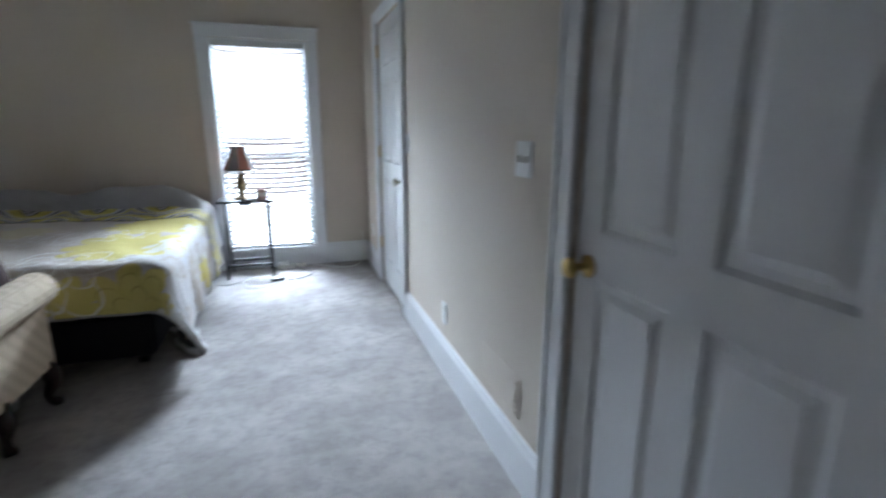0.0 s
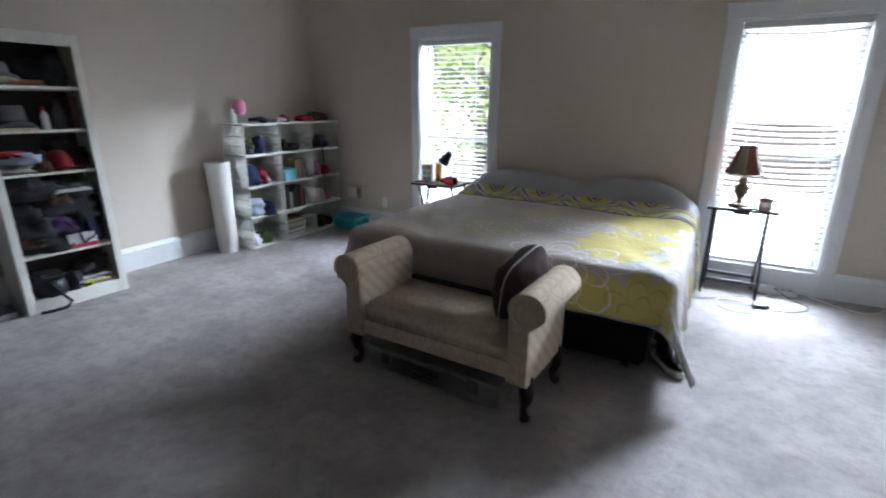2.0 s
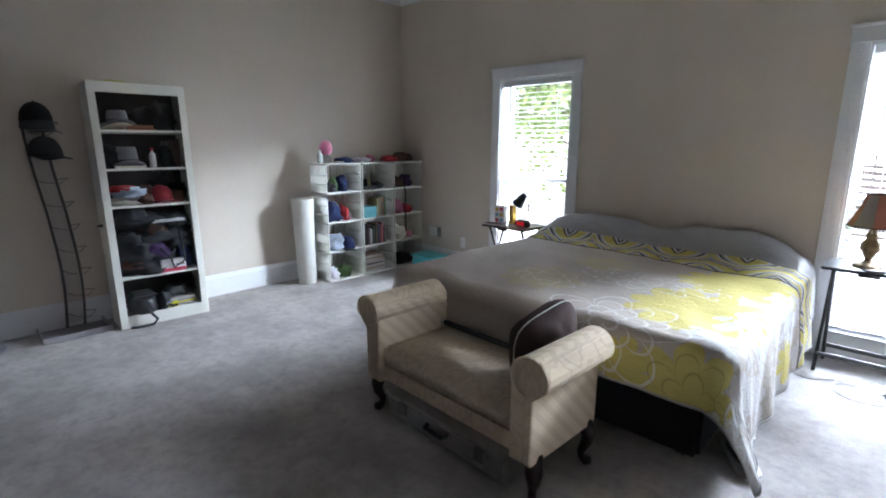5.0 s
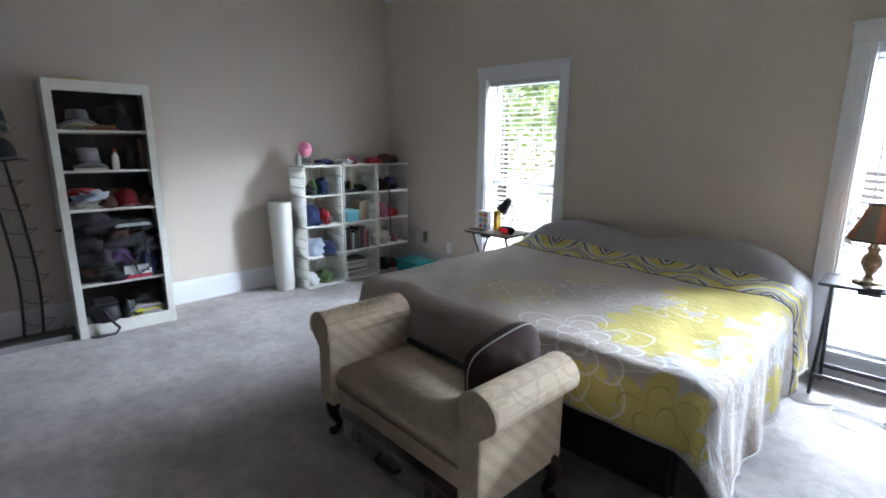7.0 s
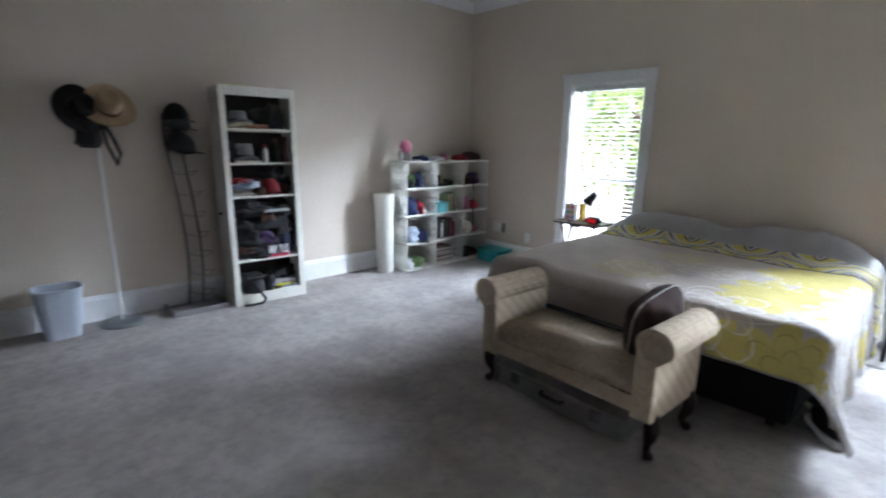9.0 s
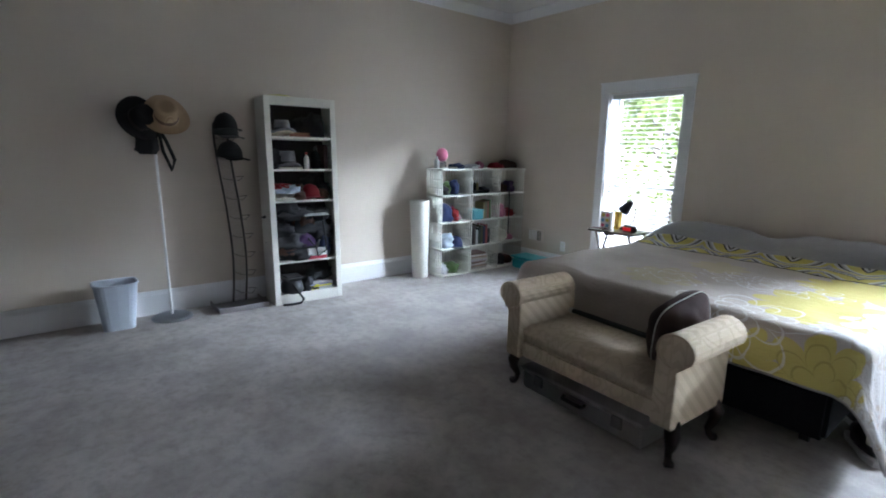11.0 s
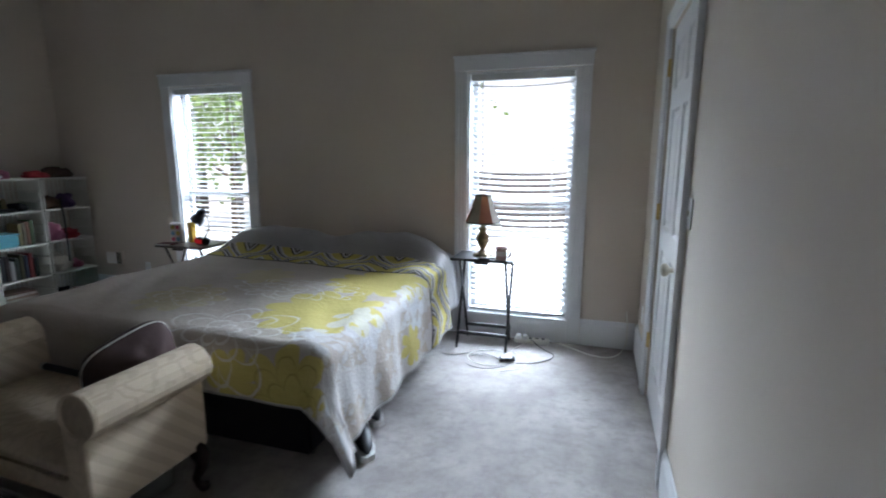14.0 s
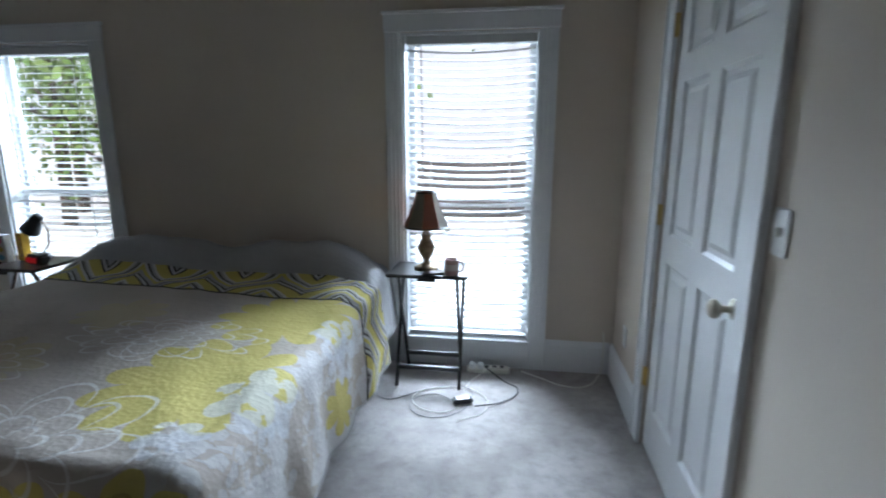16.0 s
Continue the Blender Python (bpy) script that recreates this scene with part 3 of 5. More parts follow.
bm = bmesh.new()
uvl = bm.loops.layers.uv.new("UVMap")
NU, NV = 150, 130
rows = [[quilt_at(i / NU, j / NV) for j in range(NV + 1)] for i in range(NU + 1)]
vs = [[bm.verts.new(p) for p, _ in r] for r in rows]
for i in range(NU):
    for j in range(NV):
        ids = ((i, j), (i + 1, j), (i + 1, j + 1), (i, j + 1))
        f = bm.faces.new([vs[a][b] for a, b in ids])
        for l, (a, b) in zip(f.loops, ids):
            l[uvl].uv = rows[a][b][1]
q = part("bedspread", bm, QUILT, smooth=True, m=WF)
sol = q.modifiers.new("thick", 'SOLIDIFY')
sol.thickness, sol.offset = .009, -1
hem = [p for p, _ in (quilt_at(s / 80, 0) for s in range(81))] + [p for p, _ in (quilt_at(1, t / 80) for t in range(1, 81))]
part("binding", T1(hem, .006, 6), plain("grey_binding", (.33, .31, .30), .85), q, "grey bound hem")
tagged(q, "quilted bedspread with yellow and white flowers and chevron fold", "bedspread")


def sheet_at(s, t):
    """The grey top sheet, drawn up over two pillows at the head."""
    u = BX0 - .22 + s * (BX1 - BX0 + .22 + .42)
    v = -.50 + t * .48
    p = cloth(u, v, .014)
    p.z += pillow_rise(u, v)
    if u > BX1 - .05:
        p.x += .01 * math.sin(v * 26) * min(1, (u - BX1 + .05) * 5)
    p.z += .020 * noise.noise(Vector((u * 3 + v * 5, v * 6, 2))) + .008 * noise.noise(Vector((u * 11 + v * 9, v * 8, 5)))
    return p


bm = grid(110, 34, sheet_at)
q = part("bed_sheet", bm, GREYSHEET, smooth=True, m=WF)
sol = q.modifiers.new("thick", 'SOLIDIFY')
sol.thickness, sol.offset = .006, -1
tagged(q, "slate grey satin sheet drawn over two pillows", "bed sheet")
for c in (-1.97, -1.02):
    bm = lump(.38, .13, .085, .05, 1.5, int(-c * 10), False)
    tagged(part("pillow", bm, GREYSHEET, smooth=True, m=W(c, -.18, BZ + .09)), "plump bed pillow under a grey sheet", "pillow", "bed pillows")


def shoe(m):
    s = thing("sneaker", m, "black sneaker with a white sole under the bed edge", "shoe", "pair of sneakers")
    ol = [(-.14, -.028), (-.10, -.04), (0, -.042), (.08, -.05), (.14, -.03), (.15, 0), (.13, .035), (.06, .048), (-.02, .036), (-.1, .036), (-.14, .02)]
    part("sole", prism(bmesh.new(), ol, 0, .028), WHITEP, s, "white rubber sole")
    bm = lump(.135, .042, .055, .12, 3, 4, True)
    for v in bm.verts:
        v.co.z = v.co.z * (1.15 if v.co.x < -.02 else .8 - v.co.x * 1.5) + .026
    part("upper", bm, BLACKP, s, "black mesh upper", True)
    for i in range(4):
        part("lace", T1([(.0 + i * .018, -.018, .075 - i * .006), (.0 + i * .018, 0, .082 - i * .006), (.0 + i * .018, .018, .075 - i * .006)], .003, 5), WHITEP, s)


shoe(W(-.46, -1.70, 0, 0, 0, -55))
shoe(W(-.55, -1.42, 0, 0, 0, -50))

# ---- bench at the foot of the bed ----
k = Mat("cream_damask", .85, 0, .15)
sx_ = k.add("SeparateXYZ")
k.t.links.new(k.coord(), sx_.inputs[0])
run = k.math('ADD', sx_.outputs[1], sx_.outputs[2])
wide = k.math('PINGPONG', k.math('ADD', sx_.outputs[0], 5.0), .115)
dn = k.noise(5, 3, rough=.5)
# broad bands with leafy scrolls, and narrow ones with slanting strokes between them
scroll = k.math('SINE', k.math('ADD', k.math('MULTIPLY', run, 20), k.math('ADD', k.math('MULTIPLY', k.math('SINE', k.math('MULTIPLY', wide, 40)), 1.4), k.math('MULTIPLY', dn, 22))))
leafy = k.math('LESS_THAN', k.math('ABSOLUTE', scroll), .5)
stroke = k.math('GREATER_THAN', k.math('SINE', k.math('ADD', k.math('MULTIPLY', run, 80), k.math('MULTIPLY', wide, 90))), .1)
inner = k.math('LESS_THAN', wide, .026)
pat = k.math('ADD', k.math('MULTIPLY', inner, stroke), k.math('MULTIPLY', k.math('SUBTRACT', 1.0, inner), leafy))
rim = k.math('LESS_THAN', k.math('ABSOLUTE', k.math('SUBTRACT', wide, .032)), .004)
pat = k.math('MAXIMUM', pat, rim)
dc = k.mix(k.math('MULTIPLY', pat, .42), (.58, .47, .345), (.38, .29, .20))
k.color(k.mix(k.math('MULTIPLY', k.noise(200, 2), .22), dc, (.60, .51, .40))).bump(k.math('ADD', k.math('MULTIPLY', pat, -.6), k.noise(150, 2)), .25, .004)
DAMASK = k.m
MAHOG = plain("dark_mahogany", (.022, .010, .007), .3, 0, 18, .4, .05)
bench = thing("bench", BF, "cream damask bench with scrolled arms and dark cabriole legs", "bench")
part("seat", B1(-.42, -.02, .30, .42, .45, .40, bev=.03, seg=3), DAMASK, bench, smooth=True)
part("seat_frame", B1(-.50, 0, .20, .50, .45, .305, bev=.015, seg=2), DAMASK, bench)


def arm(sx):
    bm = bmesh.new()
    prof = [(0, 0), (.10, 0), (.10, .30)]
    for i in range(15):
        a = radians(-25 + i * 18)
        prof.append((.065 + .085 * math.cos(a) + .02, .395 + .085 * math.sin(a)))
    prof += [(.0, .36), (0, .30)]
    rings = []
    for y in (-.03, -.022, .44, .452):
        ins = .93 if y in (-.03, .452) else 1
        rings.append([bm.verts.new((sx * ((.42) + .05 + (px - .05) * ins), y, (.2 + .22 + (pz * .925 - .22) * ins))) for px, pz in prof])
    for a, b in zip(rings, rings[1:]):
        for j in range(len(prof)):
            bm.faces.new((a[j], a[(j + 1) % len(prof)], b[(j + 1) % len(prof)], b[j]))
    bm.faces.new(rings[0])
    bm.faces.new(rings[-1][::-1])
    bmesh.ops.recalc_face_normals(bm, faces=bm.faces)
    a = part("arm", bm, DAMASK, bench)
    pip = []
    for i in range(19):
        t = radians(-25 + i * 16)
        pip.append((sx * ((.42) + .085 + .082 * math.cos(t)), -.031, .565 + .077 * math.sin(t)))
    part("piping", T1(pip, .006, 6), DAMASK, a)


arm(1)
arm(-1)
for sx in (-1, 1):
    for y, fy in ((.045, -1), (.405, 1)):
        x = sx * .488
        pts = [(x, y, .215), (x + sx * .02, y + fy * .022, .15), (x + sx * .018, y + fy * .02, .11), (x, y, .06), (x + sx * .004, y + fy * .006, .03), (x + sx * .018, y + fy * .02, .014), (x + sx * .025, y + fy * .028, .002)]
        part("leg", T1(pts, [.036, .036, .028, .018, .017, .026, .02], 10), MAHOG, bench, "dark mahogany cabriole leg", True)

k = Mat("brown_satin", .8, 0, .12)
k.color(k.mix(k.noise(5, 3), (.05, .03, .028), (.10, .066, .062))).bump(k.noise(8, 4), .3, .02)
SATIN = k.m


def cushion(m, s=.21, label="", mat=None, pipe=None):
    c = thing("cushion", m, label, "cushion")
    bm = bmesh.new()
    bmesh.ops.create_icosphere(bm, subdivisions=4, radius=1)
    for v in bm.verts:
        x, y, z = v.co
        f = (abs(x) ** 4 + abs(z) ** 4) ** .25 / max(math.hypot(x, z), 1e-6) if abs(x) + abs(z) > 1e-6 else 1
        k2 = 1 / max(f, .5)
        wr = 1 + .22 * noise.noise(Vector((x * 3, y, z * 3))) + .10 * noise.noise(Vector((x * 9, y, z * 3)))
        puff = .78 + .22 * max(0, 1 - max(abs(x * k2), abs(z * k2)) ** 2)
        v.co = Vector((x * k2 * s, y * .115 * wr * puff, z * k2 * s))
    part("cover", bm, mat, c, smooth=True)
    ring = []
    for i in range(49):
        a = i / 48 * 2 * math.pi
        q = s / (abs(math.cos(a)) ** 4 + abs(math.sin(a)) ** 4) ** .25
        ring.append((q * math.cos(a), 0, q * math.sin(a)))
    part("piping", T1(ring, .003, 6), pipe, c, "cream piping")


cushion(BF @ pose(.335, .30, .56, 15, 0, 84) @ pose(0, 0, 0, 0, -16, 0), .175, "dark brown satin cushion with cream piping on the bench", SATIN, CREAMP)
pl = thing("walking_pole", BF @ pose(0, .42, .417), "black pole with a pale end lying on the bench", "pole")
part("shaft", T1([(-.40, 0, 0), (.30, -.01, .0)], .016, 10), BLACKP, pl)
part("tip", T1([(-.46, 0, 0), (-.40, 0, 0)], .018, 10), CREAMP, pl, "pale rubber tip")

case = thing("storage_case", BF @ pose(-.03, .215, 0), "flat clear plastic storage case with black handle under the bench", "storage case")
bm = B1(-.40, -.19, .004, .40, .19, .125, bev=.015, seg=2)
part("body", bm, CLOUDY, case)
part("rim", B1(-.41, -.197, .118, .41, .197, .138, bev=.005), CLOUDY, case)
part("handle", T1([(-.07, -.2, .09), (-.065, -.225, .085), (.065, -.225, .085), (.07, -.2, .09)], .011, 8), BLACKP, case, "black handle")
for x in (-.26, .26):
    part("latch", B1(x - .03, -.208, .06, x + .03, -.19, .12, bev=.004), plain("grey_latch", (.3, .3, .31), .35), case, "grey clip latch")
rt = random_tint("case_contents", [(.12, .1, .1), (.35, .12, .1), (.1, .1, .14), (.5, .45, .4), (.2, .2, .22)])
for i in range(7):
    bm = lump(.06, .10, .035, .2, 2, i)
    tagged(part("folded_cloth", bm, rt, smooth=True, m=BF @ pose(-.34 + i * .105, .215, .02)), "folded cloth inside the clear storage case", "cloth", "case contents")


# ---- folding tray tables ----
def tray_table(m, w, d, h, label, mat):
    t = thing("tray_table", m, label, "tray table", "folding tray tables")
    part("tabletop", B1(-w / 2, -d / 2, h - .018, w / 2, d / 2, h, bev=.006, seg=2), mat, t)
    for sx in (-1, 1):
        x = sx * (w / 2 - .045)
        for a, b in ((-1, 1), (1, -1)):
            xx = x - sx * (.0 if a < 0 else .018)
            part("leg", T1([(xx, a * (d / 2 - .03), .004), (xx, 0, h * .52), (xx, b * (d / 2 - .05), h - .018)], .0105, 8), mat, t)
    for a in (-1, 1):
        part("crossbar", B1(-w / 2 + .05, a * (d / 2 - .062) - .01, .10, w / 2 - .05, a * (d / 2 - .062) + .01, .125, bev=.003), mat, t)
    part("clip", B1(-.05, -d / 2 - .002, h - .034, .05, -d / 2 + .02, h - .017, bev=.002), mat, t)
    return t


k = Mat("black_lacquer", .3)
k.color(k.mix(k.noise(8, 4), (.010, .010, .011), (.025, .024, .024)))
LACQ = k.m
tray_table(W(-.188, -.215, 0), .455, .33, .68, "black folding tray table before the window", LACQ)
tray_table(W(-2.70, -.36, 0), .48, .36, .665, "dark brown wooden folding tray table beside the bed", DARKWOOD)

# table lamp
k = Mat("antique_gold_resin", .45, .25)
gn = k.noise(30, 4)
k.color(k.mix(k.ramp(gn, .35, .7), (.16, .10, .05), (.42, .30, .16))).bump(gn, .4, .006)
GOLD = k.m
k = Mat("panelled_lamp_cloth", .8, 0, .2)
ang = k.add("SeparateXYZ")
k.t.links.new(k.coord(), ang.inputs[0])
an = k.math('FRACT', k.math('MULTIPLY', k.math('ARCTAN2', ang.outputs[1], ang.outputs[0]), 4 / 6.2832))
k.color(k.mix(k.math('GREATER_THAN', an, .5), (.34, .13, .085), (.27, .23, .19))).bump(k.noise(60, 3), .2, .003)
k.b.inputs["Subsurface Weight"].default_value = .0
SHADE = k.m
lamp = thing("table_lamp", W(-.212, -.225, .68) @ Matrix.Scale(1.1, 4), "small table lamp with gold baluster base and rust panelled shade", "table lamp")
part("base", lathe([(.062, 0), (.064, .008), (.058, .016), (.04, .022), (.02, .034), (.016, .05), (.026, .068), (.042, .10), (.044, .125), (.03, .15), (.02, .165), (.028, .18), (.02, .195), (.012, .21), (.009, .26)], 24), GOLD, lamp, smooth=True)
bm = bmesh.new()
for (r0, z0), (r1, z1) in (((.118, .225), (.098, .27)), ((.098, .27), (.072, .33)), ((.072, .33), (.052, .40))):
    a = [bm.verts.new((r0 * math.cos(j * math.pi / 4), r0 * math.sin(j * math.pi / 4), z0)) for j in range(8)]
    b = [bm.verts.new((r1 * math.cos(j * math.pi / 4), r1 * math.sin(j * math.pi / 4), z1)) for j in range(8)]
    for j in range(8):
        bm.faces.new((a[j], a[(j + 1) % 8], b[(j + 1) % 8], b[j]))
bmesh.ops.remove_doubles(bm, verts=bm.verts, dist=.0005)
sh = part("shade", bm, SHADE, lamp, "rust and tan panelled cloth shade")
sol = sh.modifiers.new("thick", 'SOLIDIFY')
sol.thickness = .003
for r, z in ((.119, .225), (.053, .40)):
    part("trim_band", T1([(r * math.cos(j * math.pi / 4), r * math.sin(j * math.pi / 4), z) for j in range(9)], .004, 6), MAHOG, sh)
me = None
for j in range(40):
    a = j / 40 * 6.283
    c = math.cos(math.pi / 8) / math.cos((a % (math.pi / 4)) - math.pi / 8)
    if me is None:
        bead = part("bead", lathe([(.001, -.022), (.004, -.017), (.003, -.011), (.0015, -.006), (.001, 0)], 6), CREAMP, sh)
        me = bead.data
    else:
        bead = new("bead", me)
        bead.parent = sh
    bead.matrix_basis = pose(.118 * c * math.cos(a), .118 * c * math.sin(a), .222)
mug = thing("mug", W(-.053, -.33, .68), "dusty pink ceramic mug on the tray table", "mug")
PINKC = plain("pink_glaze", (.45, .27, .24), .3, 0, 20, .1, .02)
part("body", lathe([(.034, 0), (.038, .004), (.04, .088), (.037, .09), (.035, .086), (.033, .01), (.001, .008)], 24), PINKC, mug, smooth=True)
part("handle", T1([(.038, 0, .075), (.06, 0, .072), (.066, 0, .05), (.058, 0, .026), (.039, 0, .02)], .006, 8), PINKC, mug)
part("printed_band", lathe([(.0402, .03), (.0406, .031), (.0408, .062), (.0404, .063)], 24), plain("mug_print", (.6, .5, .46), .35), mug)
ph = thing("phone", W(-.15, -.32, .68, 0, 0, 25), "black smartphone lying on the tray table", "phone")
part("body", B1(-.075, -.036, 0, .075, .036, .009, bev=.003), BLACKP, ph)
part("screen", B1(-.068, -.032, .0092, .068, .032, .0102), GLASS, ph)

# power strip, adapter and cords
ps = thing("power_strip", W(.15, -.09, 0, 0, 0, 3), "white power strip with plugs on the carpet", "power strip")
part("body", B1(-.13, -.026, 0, .13, .026, .038, bev=.008, seg=2), CREAMP, ps)
for i in range(5):
    part("socket", B1(-.11 + i * .045, -.012, .037, -.085 + i * .045, .012, .0395), BLACKP, ps)
for i in (0, 1):
    part("plug", B1(-.115 + i * .05, -.05, .038, -.08 + i * .05, .0, .07, bev=.006), WHITEP, ps)
ad = thing("power_adapter", W(.03, -.48, 0, 0, 0, 20), "black laptop power adapter on the carpet", "power adapter")
part("body", B1(-.055, -.026, 0, .055, .026, .028, bev=.008, seg=2), BLACKP, ad)
part("sticker", B1(-.035, -.017, .0285, .035, .017, .0292), WHITEP, ad)


def cord(name, pts, r, mat, label):
    cu = bpy.data.curves.new(name, 'CURVE')
    cu.dimensions = '3D'
    sp = cu.splines.new('BEZIER')
    sp.bezier_points.add(len(pts) - 1)
    for b, p in zip(sp.bezier_points, pts):
        b.co = p
        b.handle_left_type = b.handle_right_type = 'AUTO'
    cu.bevel_depth, cu.bevel_resolution, cu.resolution_u = r, 2, 10
    cu.materials.append(mat)
    ob = new(name, cu)
    ob.matrix_basis = WF
    return tagged(ob, label, "cord")


GREYC = plain("grey_cord", (.28, .28, .28), .5)
cord("extension_cable", [(.35, -.09, .02), (.47, -.14, .006), (.60, -.22, .006), (.73, -.20, .006), (.80, -.14, .05), (.815, -.15, .20), (.80, -.2, .34)], .004, CREAMP, "white cord from the strip to the wall outlet")
cord("adapter_cable", [(.10, -.53, .012), (.25, -.45, .006), (.33, -.30, .006), (.24, -.2, .006), (.13, -.12, .05)], .0035, BLACKP, "black cord from adapter to power strip")
cord("charger_cable", [(.0, -.5, .01), (-.15, -.42, .005), (-.25, -.55, .005), (-.1, -.66, .005), (.08, -.42, .008), (.0, -.3, .006), (-.2, -.38, .005), (-.42, -.50, .005), (-.46, -.30, .01)], .0025, GREYC, "thin grey cord in loops on the carpet")
cord("charger_cable", [(.16, -.13, .05), (.05, -.25, .006), (-.05, -.60, .006), (-.25, -.48, .006), (-.12, -.34, .006), (.1, -.36, .006), (.16, -.55, .006), (.02, -.68, .006)], .0025, CREAMP, "thin white cord in loops on the carpet")


# ---- things on the tray table beside the bed ----
T1Z = .665
dl = thing("desk_lamp", W(-2.68, -.28, T1Z), "small black gooseneck desk lamp, switched off", "desk lamp")
part("base", lathe([(.06, 0), (.062, .01), (.05, .03), (.015, .04)], 20), BLACKP, dl, smooth=True)
part("stem", T1([(.02, 0, .03), (.075, 0, .10), (.085, 0, .18), (.06, 0, .235), (.02, 0, .245)], .006, 8), NICKEL, dl, "bent metal stem")
part("shade", lathe([(.018, .06), (.03, .045), (.038, 0), (.055, -.07), (.052, -.07), (.034, 0), (.02, .03)], 20), BLACKP, dl, "black cone shade", True, pose(0, 0, .235, 0, 38, 0))
ck = thing("alarm_clock", W(-2.57, -.40, T1Z, 0, 0, -15), "black digital alarm clock with red figures", "clock")
part("body", B1(-.07, -.035, 0, .07, .035, .062, bev=.014, seg=3), BLACKP, ck, smooth=False)
k = Mat("red_display", .3)
k.color((.12, .005, .008))
k.b.inputs["Emission Color"].default_value = (1, .02, .03, 1)
k.b.inputs["Emission Strength"].default_value = .12
part("display", B1(-.05, -.0375, .016, .05, -.034, .048), k.m, ck, "dark red display")


def carton(m, w, d, h, c, c2, label):
    b = thing("carton", m, label, "carton", "cartons on the tray table")
    part("box", B1(-w / 2, -d / 2, 0, w / 2, d / 2, h, bev=.002), plain("printed_card", c, .5), b)
    for i in range(3):
        for j in range(2):
            mm = plain("print_spot", c2[(i + j) % len(c2)], .5)
            part("printed_spot", lathe([(.001, 0), (w * .18, .0002), (w * .18, .0012), (.001, .0016)], 12), mm, b, m=pose(-w * .22 + j * w * .44, -d / 2 - .0002, h * (.2 + .3 * i), 90, 0, 0))


carton(W(-2.84, -.38, T1Z, 0, 0, 10), .10, .06, .17, (.75, .72, .70), [(.7, .15, .25), (.2, .45, .6), (.6, .5, .1)], "white carton printed with coloured spots")
carton(W(-2.755, -.31, T1Z, 0, 0, -8), .05, .05, .17, (.75, .42, .03), [(.8, .6, .1), (.6, .2, .05)], "orange-yellow carton on the tray table")
bk_ = thing("notebook", W(-2.86, -.48, T1Z, 0, 0, 8), "flat dark red notebook on the tray table", "book")
part("cover", B1(-.07, -.05, 0, .07, .05, .012, bev=.002), plain("dark_red_cover", (.10, .02, .02), .5), bk_)
part("pages", B1(-.066, -.0515, .002, .068, .046, .010), CREAMP, bk_)

# ---- stacking crate shelves ----
CD, CWD, CHT = .29, .428, .2985


def crate_shelf(m, n=4):
    """One column of stacked open crates with slatted sides; the front faces +x."""
    c = thing("crate_shelf", m, "column of four stacked white slatted plastic crates", "shelf", "crate shelf columns")
    h = n * CHT
    kinds = {"slat": B1(-.006, -.006, .01, .006, .006, h - .004), "side_bar": B1(-CD + .01, -.005, 0, -.01, .005, .009), "back_bar": B1(-.004, .01, 0, .004, CWD - .01, .009)}
    made = {}

    def put(kind, x, y, z):
        if kind in made:
            o = new(kind, made[kind])
            o.parent = c
        else:
            o = part(kind, kinds[kind], CREAMP, c)
            made[kind] = o.data
        o.matrix_basis = pose(x, y, z)

    for y in (.012, CWD - .012):
        for i in range(9):
            put("slat", -CD + .012 + i * (CD - .024) / 8, y, 0)
    for i in range(1, 10):
        put("slat", -CD + .012, .012 + i * (CWD - .024) / 10, 0)
    for i in range(n):
        for z in (.09, .18):
            put("side_bar", 0, .012, i * CHT + z)
            put("side_bar", 0, CWD - .012, i * CHT + z)
            put("back_bar", -CD + .012, 0, i * CHT + z)
    for i in range(n + 1):
        z = i * CHT if i < n else h - .012
        bm = B1(-CD, 0, z, 0, CWD, z + .014, bev=.003)
        box(bm, -.004, .004, z - .002, .012, CWD - .004, z + .016, bev=.004)
        part("shelf", bm, CREAMP, c)
    return c


XF, Y0 = -4.235, -1.36
cols = [(XF, Y0 + j * (CWD + .008)) for j in range(3)]
first = crate_shelf(W(XF, Y0, 0))
for j in (1, 2):
    copy_thing(first, W(*cols[j], 0))


def on(j, row, y, x=-.14, rz=0):
    """A place in column j, row counted from below (4 is the top board)."""
    z = row * CHT + .0145 if row < 4 else 4 * CHT + .004
    return W(cols[j][0] + x, cols[j][1] + y, z, 0, 0, rz)


def heap(name, m, s, mat, label, category, seed, group=""):
    return tagged(part(name, lump(*s, .6, 3.0, seed), mat, smooth=True, m=m), label, category, group)


